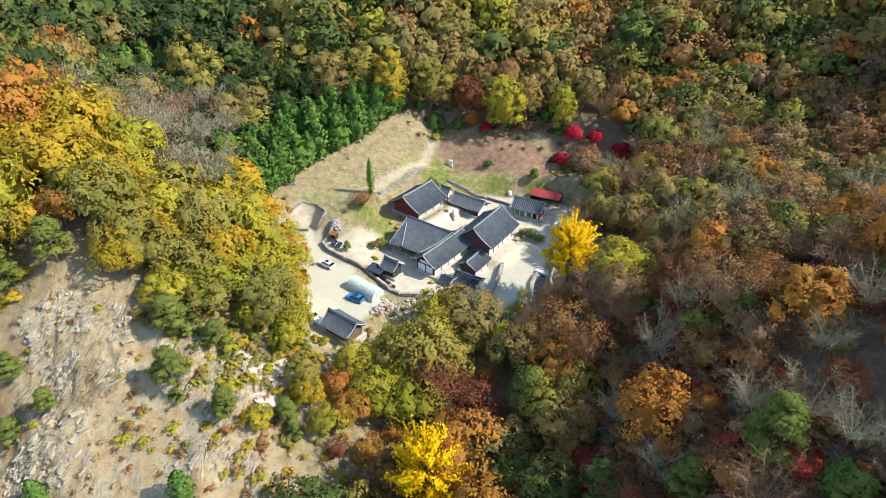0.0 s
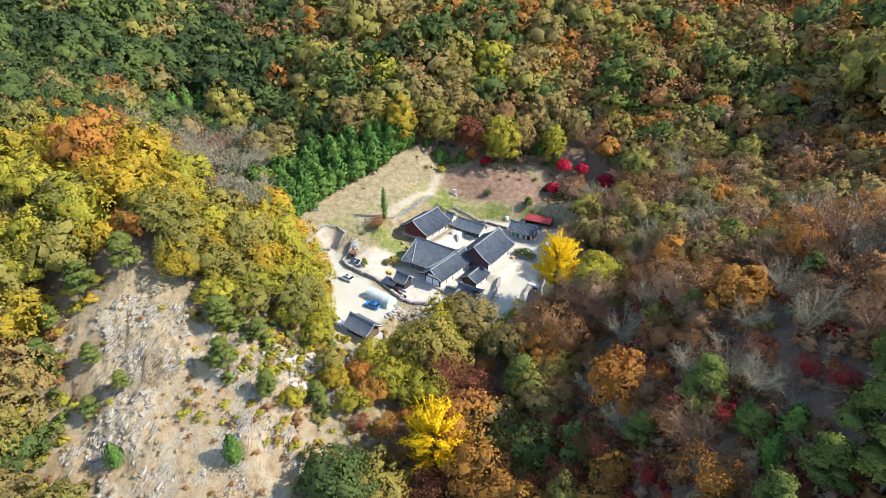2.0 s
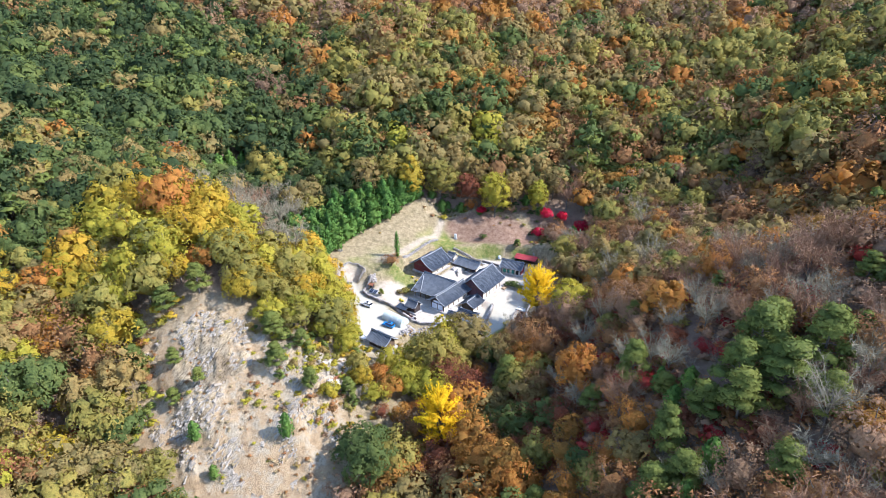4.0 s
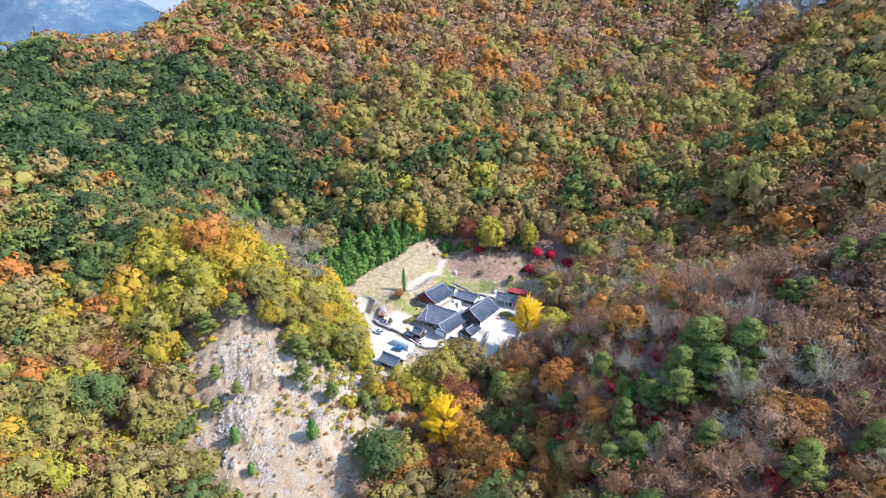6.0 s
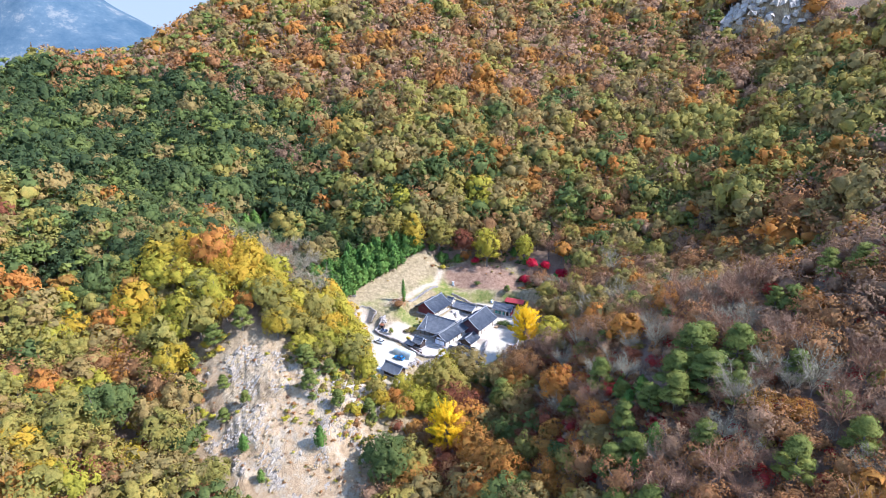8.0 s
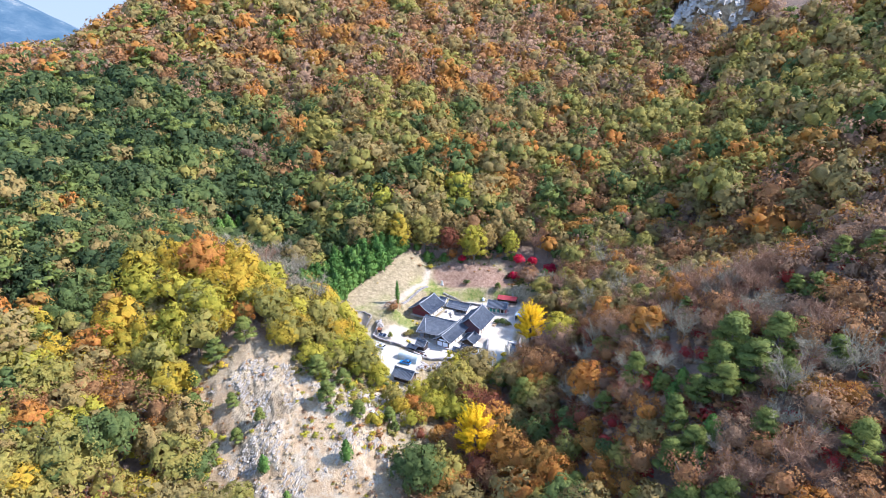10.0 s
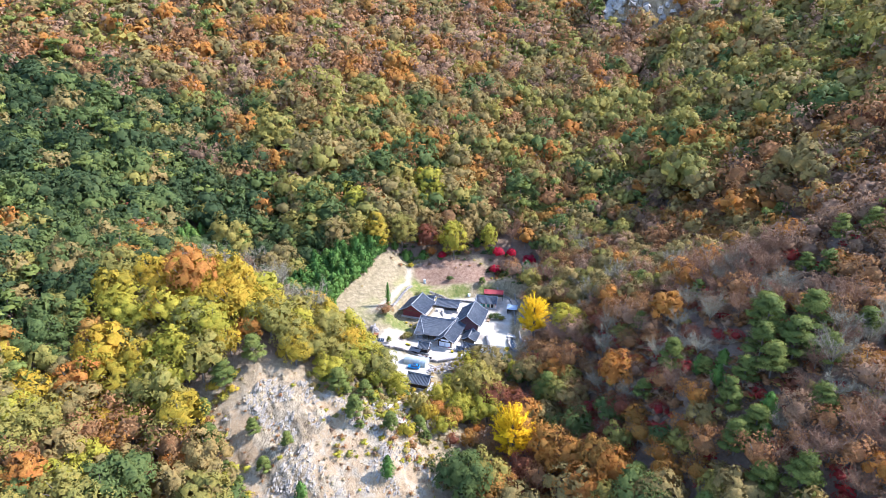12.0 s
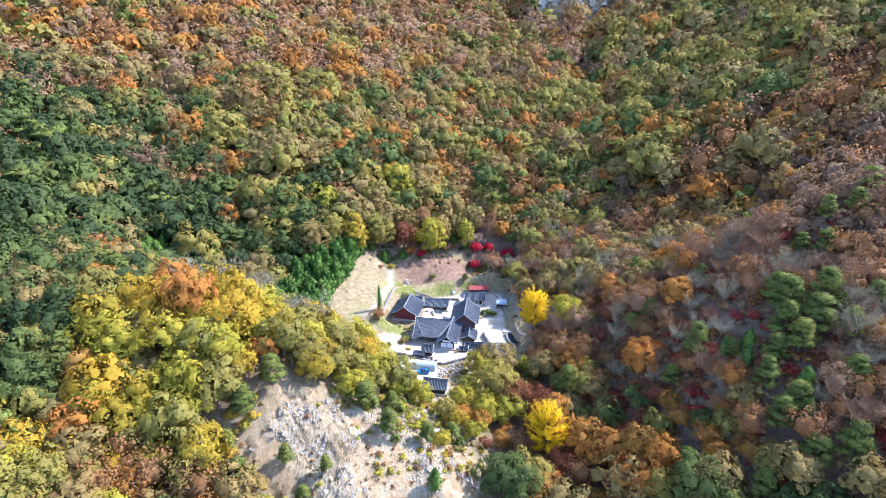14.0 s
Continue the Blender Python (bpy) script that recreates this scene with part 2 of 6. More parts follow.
def tidy(a):
    a = np.unique(np.round(a, 3))
    return a[np.concatenate([[True], np.diff(a) > 0.2])]


def mesh_from(name, verts, faces, mats, index=None, layers=(), smooth=False, normals=None):
    """A mesh from arrays: faces (n, 3) or (n, 4), a material slot for each, float layers and colour layers at the points, soft normals."""
    me = bpy.data.meshes.new(name)
    n, k = faces.shape
    me.vertices.add(len(verts))
    me.vertices.foreach_set("co", np.asarray(verts, np.float32).ravel())
    me.loops.add(n * k)
    me.loops.foreach_set("vertex_index", np.asarray(faces, np.int32).ravel())
    me.polygons.add(n)
    me.polygons.foreach_set("loop_start", np.arange(0, n * k, k, dtype=np.int32))
    for m in mats:
        me.materials.append(m)
    if index is not None:
        me.polygons.foreach_set("material_index", np.asarray(index, np.int32))
    me.polygons.foreach_set("use_smooth", np.full(n, smooth))
    for layer, values in layers:
        if np.ndim(values) == 1:
            me.attributes.new(layer, "FLOAT", "POINT").data.foreach_set("value", np.asarray(values, np.float32))
        else:
            me.attributes.new(layer, "FLOAT_COLOR", "POINT").data.foreach_set("color", np.asarray(values, np.float32).ravel())
    me.update(calc_edges=True)
    if normals is not None:
        me.attributes.new("custom_normal", "FLOAT_VECTOR", "POINT").data.foreach_set("vector", np.asarray(normals, np.float32).ravel())
    return me


def ground_material():
    m, nodes, links, p = material("ground_cover", 0.95, 0.0, 0.1)
    n1, n2, n3 = noise_node(nodes, links, 0.12, 6), noise_node(nodes, links, 0.55, 9, 0.78), noise_node(nodes, links, 5.0, 4, 0.7)

    def tones(src, *stops):
        r = ramp(nodes, list(stops))
        links.new(src, r.inputs[0])
        return r.outputs[0]
    litter = tones(n2, (0.3, (0.115, 0.078, 0.053)), (0.55, (0.19, 0.13, 0.088)), (0.75, (0.26, 0.185, 0.128)))
    sand = tones(n2, (0.3, (0.37, 0.33, 0.255)), (0.6, (0.415, 0.373, 0.29)), (0.8, (0.465, 0.42, 0.335)))
    hay = tones(n2, (0.34, (0.15, 0.118, 0.064)), (0.5, (0.28, 0.215, 0.12)), (0.66, (0.41, 0.32, 0.195)))
    turf = tones(n2, (0.36, (0.09, 0.13, 0.028)), (0.48, (0.165, 0.18, 0.042)), (0.62, (0.29, 0.245, 0.10)))
    # weathered pale rock with dark cracks, dry grass in its ledges
    tc, mp, wv = nodes.new("ShaderNodeTexCoord"), nodes.new("ShaderNodeMapping"), nodes.new("ShaderNodeTexNoise")
    mp.inputs["Scale"].default_value, mp.inputs["Rotation"].default_value = (1.5, 1.1, 0.28), (0.0, 0.15, 0.5)
    links.new(tc.outputs["Object"], mp.inputs["Vector"])
    links.new(mp.outputs[0], wv.inputs["Vector"])
    wv.inputs["Scale"].default_value, wv.inputs["Detail"].default_value, wv.inputs["Roughness"].default_value = 0.8, 8, 0.75
    stone = tones(wv.outputs["Fac"], (0.30, (0.14, 0.108, 0.074)), (0.42, (0.28, 0.22, 0.143)), (0.55, (0.405, 0.328, 0.218)), (0.70, (0.33, 0.236, 0.14)))
    tuft = tones(n2, (0.3, (0.20, 0.135, 0.075)), (0.5, (0.34, 0.235, 0.13)), (0.7, (0.45, 0.33, 0.195)))
    n4 = noise_node(nodes, links, 0.22, 8, 0.68)
    gate = tones(n4, (0.42, (0, 0, 0)), (0.52, (1, 1, 1)))
    cliff = mixed(nodes, links, gate, stone, tuft)
    a, b = nodes.new("ShaderNodeVertexColor"), nodes.new("ShaderNodeVertexColor")
    a.layer_name, b.layer_name = "cover", "cover_two"
    sa, sb = nodes.new("ShaderNodeSeparateColor"), nodes.new("ShaderNodeSeparateColor")
    links.new(a.outputs[0], sa.inputs[0])
    links.new(b.outputs[0], sb.inputs[0])
    out = mixed(nodes, links, sa.outputs[2], litter, hay)
    out = mixed(nodes, links, sb.outputs[0], out, turf)
    out = mixed(nodes, links, sb.outputs[2], out, tones(n2, (0.3, (0.10, 0.06, 0.04)), (0.5, (0.24, 0.145, 0.095)), (0.72, (0.36, 0.26, 0.18))))
    out = mixed(nodes, links, sa.outputs[0], out, cliff)
    # brittle bedding: thin dark clefts that run aslant up the slope
    mp2, beds = nodes.new("ShaderNodeMapping"), nodes.new("ShaderNodeTexNoise")
    mp2.vector_type = "TEXTURE"
    mp2.inputs["Scale"].default_value, mp2.inputs["Rotation"].default_value = (2.4, 0.7, 0.9), (0.0, -0.35, 1.05)
    links.new(tc.outputs["Object"], mp2.inputs["Vector"])
    links.new(mp2.outputs[0], beds.inputs["Vector"])
    beds.inputs["Scale"].default_value, beds.inputs["Detail"].default_value, beds.inputs["Roughness"].default_value, beds.inputs["Distortion"].default_value = 1.0, 9, 0.78, 1.6
    clefts = tones(beds.outputs["Fac"], (0.40, (0.10, 0.085, 0.07)), (0.455, (0.72, 0.69, 0.65)), (0.56, (1.0, 1.0, 1.0)))
    crag = mixed(nodes, links, 0.85, stone, clefts, "MULTIPLY")
    crag = mixed(nodes, links, 1.0, crag, tones(n1, (0.38, (0.62, 0.58, 0.54)), (0.5, (1.0, 0.98, 0.95)), (0.6, (1.12, 1.09, 1.0))), "MULTIPLY")
    ragged, gate_two = nodes.new("ShaderNodeMath"), nodes.new("ShaderNodeMapRange")
    ragged.operation = "MULTIPLY_ADD"
    links.new(noise_node(nodes, links, 0.45, 10, 0.72), ragged.inputs[0])
    ragged.inputs[1].default_value = 1.6
    links.new(sb.outputs[1], ragged.inputs[2])
    gate_two.inputs[1].default_value, gate_two.inputs[2].default_value = 1.42, 1.58
    links.new(ragged.outputs[0], gate_two.inputs[0])
    out = mixed(nodes, links, gate_two.outputs[0], out, crag)
    earth = tones(n2, (0.3, (0.34, 0.27, 0.205)), (0.55, (0.47, 0.395, 0.315)), (0.8, (0.56, 0.49, 0.405)))
    sand = mixed(nodes, links, a.outputs["Alpha"], sand, earth)
    out = mixed(nodes, links, sa.outputs[1], out, sand)
    links.new(out, p.inputs["Base Color"])
    bp, sm = nodes.new("ShaderNodeBump"), nodes.new("ShaderNodeMath")
    links.new(n3, sm.inputs[0])
    links.new(beds.outputs["Fac"], sm.inputs[1])
    bp.inputs["Strength"].default_value, bp.inputs["Distance"].default_value = 0.75, 0.5
    even = nodes.new("ShaderNodeMapRange")
    even.inputs[3].default_value, even.inputs[4].default_value = 0.75, 0.15
    links.new(sa.outputs[1], even.inputs[0])
    links.new(even.outputs[0], bp.inputs["Strength"])
    links.new(sm.outputs[0], bp.inputs["Height"])
    links.new(bp.outputs[0], p.inputs["Normal"])
    return m


FAR_CLIFF = [(196, 352), (206, 372), (226, 366), (246, 356), (252, 336), (240, 322), (226, 326), (212, 338)]
TURF = [(-8, 166.5), (-5, 174), (-4, 178), (1, 173), (13.5, 169), (21, 166), (33, 163), (36, 158), (24, 162), (17, 163.5), (3, 162.5), (-3, 162.5)]
ROUGH = [(-44, 144.5), (-36, 151), (-30.5, 156.5), (-22.5, 160.5), (-16, 166.5), (-8, 176), (-5, 173), (-9, 165), (-18, 152), (-20, 144), (-28, 139), (-34, 143)]
BANK = [(-2.5, 177), (1.5, 183), (13, 185), (27, 183), (35, 176), (35, 166.5), (28, 166), (19, 168), (10.5, 169.5), (4, 174.5)]
TRACKS = [[(-29, 143), (-20.7, 155.2), (-14.4, 162.5), (-5.5, 173.6), (-3.2, 179.5), (-3.6, 179.7), (-6.0, 173.9), (-14.9, 162.8), (-21.2, 155.5), (-29.4, 143.3)]]
ROUND_PLOT = [(-44, 140.5), (-40.5, 144.4), (-35.8, 145), (-32.8, 142.3), (-37, 141)]
PLOT = [(-28, 138), (-18, 139), (-13, 132), (-15, 124), (-23, 127.5), (-30, 132)]
THIN = [(-38, 92), (-26, 92), (-14, 82), (-11, 72), (-14, 62), (-24, 58), (-28, 72)]
SCRAPE = [(-38, 84), (-33, 87), (-26, 83), (-24.5, 77), (-30, 73.5), (-37, 78)]
LANE = [(9, 112), (12, 118), (16, 128), (25, 132), (26, 124), (17, 116), (12, 106)]


def build_ground():
    xs, ys = axis(-24, 50, 0.85, -24, 330, 6.0, 2600), axis(98, 206, 0.85, 98, 560, 6.0, 2600)
    xs = np.concatenate([axis(-102, -24, 0.6, -330, -24, 6.0, 2600)[:-40], xs])
    ys = np.concatenate([axis(34, 98, 0.6, -120, 98, 6.0, 2600)[:-40], ys])
    xs, ys = tidy(xs), tidy(ys)
    gx, gy = np.meshgrid(xs, ys)
    x, y = gx.ravel(), gy.ravel()
    z = height(x, y)
    nx = len(xs)
    i = (np.arange(len(ys) - 1)[:, None] * nx + np.arange(nx - 1)).ravel()
    faces = np.stack([i, i + 1, i + 1 + nx, i + nx], 1)
    wob = 2.5 * (rough2(x, y, 5, 21) - 0.5)
    rock = rock_cover(x, y)
    sand = np.maximum.reduce([step(-1.2, 0.8, inside(x, y, o) + wob) for o in (LOT, COURT, LANE)])
    hay = np.maximum(step(-6, -2, inside(x, y, CLEARING) + wob), 0.8 * step(-11, -2, inside(x, y, ROCKS) + 3 * wob))
    hay = np.maximum(hay, 0.95 * step(-4, 2, inside(x, y, THIN) + 2 * wob))
    turf = step(-2, 1.5, inside(x, y, TURF) + 1.5 * wob) * step(0.22, 0.5, rough2(x, y, 8, 27, 3))
    turf = np.maximum(turf, 0.9 * step(-1, 1, inside(x, y, [(-25, 147), (-15, 147.5), (-12.5, 139), (-19, 137)]) + wob))
    turf = np.maximum(turf, 0.85 * step(-2, 1.5, inside(x, y, ROUGH) + 1.5 * wob) * step(0.3, 0.62, rough2(x, y, 9, 29, 3)))
    track = sum(np.exp(-(inside(x, y, o) / 1.1) ** 2) for o in TRACKS) * step(0, 3, inside(x, y, CLEARING))
    turf, earth_track = turf * (1 - np.clip(track, 0, 1)), 0.55 * np.clip(track, 0, 1)
    bare = 1.2 * step(-10, 6, inside(x, y, FAR_CLIFF) + 22 * (rough2(x, y, 16, 4) - 0.5))
    turf = np.maximum(turf, 0.9 * step(-1, 1, inside(x, y, [(11.3, 111), (13, 104.5), (19, 111), (21, 118.5), (17.2, 117), (14, 114)]) + wob))
    bank = step(-1.5, 1.5, inside(x, y, BANK) + wob)
    one = np.ones_like(x)
    scrape = step(-2, 1.5, inside(x, y, SCRAPE) + 1.6 * wob)
    earth = np.clip(step(-2, 1, inside(x, y, COURT) + wob) * step(2, -1, inside(x, y, LOWER)) * (0.55 + 0.9 * (rough2(x, y, 4, 61) - 0.35)), 0, 1)
    sand = np.maximum(sand, np.maximum(earth_track, 0.85 * scrape))
    earth = np.maximum(earth, step(0.02, 0.2, scrape))
    plot = np.maximum(0.75 * step(-2, 1, inside(x, y, PLOT) + 1.3 * wob), 0.8 * step(-0.8, 0.6, inside(x, y, ROUND_PLOT) + 0.3 * wob))
    sand, earth = np.maximum(sand, plot), np.maximum(earth, step(0.02, 0.2, plot) * (sand < 0.5))
    earth = np.maximum(earth, np.where(earth_track > 0.1, 1.0, 0.0) * (sand < 0.6))
    sx, sy = np.gradient(z.reshape(gx.shape), ys, xs)
    steep = np.hypot(sx, sy).ravel()
    bare = np.maximum(bare, rock * step(0.22, 0.52, crags(x, y) + 0.16 * step(0.9, 1.6, steep) + 0.25 * (rough2(x, y, 3, 71) - 0.5)) * step(0.32, 0.56, rough2(x, y, 10, 33, 3)))
    me = mesh_from("ground", np.stack([x, y, z], 1), faces, [ground_material()], None,
                   [("cover", np.stack([rock, sand, hay, earth], 1)), ("cover_two", np.stack([turf, bare, bank, one], 1))], True)
    return tagged(new("ground", me), "valley ground of leaf litter, dry grass, pale sand and rock", "ground", kind="structure")


build_ground()


def outcrops():
    """Jagged slabs of the bedded rock that break the slope and the far scarp."""
    rng = np.random.default_rng(23)
    x, y = rng.uniform(-100, -22, 9000), rng.uniform(34, 96, 9000)
    ok = (rock_cover(x, y) > 0.8) & (crags(x, y) + 0.2 * (rough2(x, y, 3, 71) - 0.5) > 0.33) & (rough2(x, y, 10, 33, 3) > 0.49) & (rough2(x, y, 4, 53, 2) > 0.48)
    ok |= (rock_cover(x, y) > 0.9) & (y < 66) & (rough2(x, y, 7, 63, 2) > 0.56)
    x, y = x[ok][:1250], y[ok][:1250]
    size = rng.uniform(0.25, 0.6, len(x)) * rng.uniform(0.6, 1.5, len(x))
    fx, fy = rng.uniform(180, 262, 900), rng.uniform(312, 384, 900)
    ok = inside(fx, fy, FAR_CLIFF) + 12 * (rough2(fx, fy, 16, 4) - 0.5) > -2
    fx, fy = fx[ok][:260], fy[ok][:260]
    x, y, size = np.concatenate([x, fx]), np.concatenate([y, fy]), np.concatenate([size, rng.uniform(1.8, 4.5, len(fx))])
    z = height(x, y)
    n = len(x)
    lean = 0.95 + 0.35 * rng.normal(size=n)
    along = np.stack([np.cos(lean), np.sin(lean), 0.45 + 0.25 * rng.normal(size=n)], 1)
    along = along / np.linalg.norm(along, axis=1, keepdims=True)
    across = np.cross(along, np.array([[-0.25, -0.45, 0.86]]) + 0.25 * rng.normal(size=(n, 3)))
    across = across / np.linalg.norm(across, axis=1, keepdims=True)
    out = np.cross(across, along)
    out = out * np.sign(out[:, 2:3])
    corner = np.array([(u, v, w) for w in (-1, 1) for v in (-1, 0, 1) for u in (-1, 0, 1)], float)
    jit = rng.uniform(-0.38, 0.38, (n, 18, 3))
    c = corner[None] + jit
    c[:, 9:, 2] = rng.uniform(0.15, 1.1, (n, 9))
    c[:, 9:, :2] *= 0.8
    s = size[:, None, None]
    V = np.stack([x, y, z], 1)[:, None] + s * (1.5 * c[..., :1] * along[:, None] + 0.6 * c[..., 1:2] * across[:, None] + (0.42 * c[..., 2:] - 0.14) * out[:, None])
    top = [(9 + 3 * j + i, 10 + 3 * j + i, 13 + 3 * j + i, 12 + 3 * j + i) for j in (0, 1) for i in (0, 1)]
    rim = [0, 1, 2, 5, 8, 7, 6, 3]
    side = [(a, b, b + 9, a + 9) for a, b in zip(rim, rim[1:] + rim[:1])]
    f = np.array(top + side)
    tri = np.concatenate([f[:, (0, 1, 2)], f[:, (0, 2, 3)]])
    F = (np.arange(n)[:, None, None] * 18 + tri[None]).reshape(-1, 3)
    stone = surface("bedded_rock", (0.22, 0.183, 0.138), (0.38, 0.322, 0.245), (0.12, 0.094, 0.068), 0.5, 3.5, bump=0.8, dist=0.15)
    scarp = surface("scarp_rock", (0.24, 0.212, 0.178), (0.40, 0.36, 0.305), (0.13, 0.115, 0.095), 0.2, 1.2, bump=0.8, dist=0.5)
    far = np.repeat((y > 200).astype(int), len(tri))
    me = mesh_from("rock_outcrops", V.reshape(-1, 3), F, [stone, scarp], far)
    return tagged(new("rock_outcrops", me), "jagged pale grey slabs of bedded rock on the slope", "rock", kind="stuff")


outcrops()

# ---- trees ----
def ico():
    t = (1 + 5 ** 0.5) / 2
    v = np.array([(-1, t, 0), (1, t, 0), (-1, -t, 0), (1, -t, 0), (0, -1, t), (0, 1, t), (0, -1, -t), (0, 1, -t), (t, 0, -1), (t, 0, 1), (-t, 0, -1), (-t, 0, 1)])
    f = [(0, 11, 5), (0, 5, 1), (0, 1, 7), (0, 7, 10), (0, 10, 11), (1, 5, 9), (5, 11, 4), (11, 10, 2), (10, 7, 6), (7, 1, 8),
         (3, 9, 4), (3, 4, 2), (3, 2, 6), (3, 6, 8), (3, 8, 9), (4, 9, 5), (2, 4, 11), (6, 2, 10), (8, 6, 7), (9, 8, 1)]
    return v / np.linalg.norm(v[0]), np.array(f)


ICO_V, ICO_F = ico()


def unit(v):
    return v / (np.linalg.norm(v, axis=-1, keepdims=True) + 1e-9)


def join(*pieces):
    """Join pieces of (verts, tris, slot) into one."""
    V, F, S, n = [], [], [], 0
    for v, f, s in pieces:
        V.append(v)
        F.append(f + n)
        S.append(np.full(len(f), s))
        n += len(v)
    return np.concatenate(V), np.concatenate(F), np.concatenate(S)


def tufts(rng, at, facing, size, spread=0.9, long=1.0):
    """A loose leaf clump (one ragged triangle) at each place, roughly facing that way."""
    n = len(at)
    nrm = unit(facing + spread * rng.normal(size=(n, 3)))
    side = unit(np.cross(nrm, rng.normal(size=(n, 3))))
    up = np.cross(nrm, side)
    s = (size * rng.uniform(0.6, 1.5, (n, 1)))
    a = at + side * s * 0.6 * long
    b = at - side * s * 0.5 * long + up * s * rng.uniform(0.3, 0.7, (n, 1))
    c = at - side * s * 0.3 * long - up * s * rng.uniform(0.3, 0.7, (n, 1))
    return np.stack([a, b, c], 1).reshape(-1, 3), np.arange(3 * n).reshape(-1, 3)


def rods(starts, ends, r0, r1, sides=3):
    """Tapered sticks from starts to ends."""
    n = len(starts)
    d = unit(ends - starts)
    ref = np.where(np.abs(d[:, 2:3]) < 0.9, np.array([[0, 0, 1.0]]), np.array([[1.0, 0, 0]]))
    a = unit(np.cross(d, ref))
    b = np.cross(d, a)
    ang = np.arange(sides) * 2 * np.pi / sides
    ring = a[:, None] * np.cos(ang)[None, :, None] + b[:, None] * np.sin(ang)[None, :, None]
    v = np.concatenate([starts[:, None] + ring * np.reshape(r0, (-1, 1, 1)), ends[:, None] + ring * np.reshape(r1, (-1, 1, 1))], 1)
    k = np.arange(sides)
    kk = (k + 1) % sides
    f = np.concatenate([np.stack([k, kk, kk + sides], 1), np.stack([k, kk + sides, k + sides], 1)])
    return v.reshape(-1, 3), (np.arange(n)[:, None, None] * 2 * sides + f[None]).reshape(-1, 3)


def blobs(rng, centres, radii, squash=0.85):
    v = ICO_V[None] * rng.uniform(0.8, 1.15, (len(centres), 12, 1)) * radii[:, None, None] * np.array([1, 1, squash]) + centres[:, None]
    return v.reshape(-1, 3), (np.arange(len(centres))[:, None, None] * 12 + ICO_F[None]).reshape(-1, 3)


def finish(bark, foliage, centres=None, middle=(0, 0, 0.6), gains=(0.55, 0.9, 0.6)):
    """Give a pattern its normals: leaf sprays lean to the round of their clump and of the whole crown."""
    out = []
    for leafy, (v, f, s) in enumerate((bark, foliage)):
        fn = unit(np.cross(v[f[:, 1]] - v[f[:, 0]], v[f[:, 2]] - v[f[:, 0]]))
        n = np.zeros_like(v)
        for c in range(3):
            np.add.at(n, f[:, c], fn)
        n = unit(n)
        if leafy and centres is not None:
            near = ((v[:, None] - centres[None]) ** 2).sum(2).argmin(1)
            n = unit(gains[0] * n + gains[1] * unit(v - np.array(middle)) + gains[2] * unit(v - centres[near]))
        out.append((v, f, s, n))
    return tuple(out)


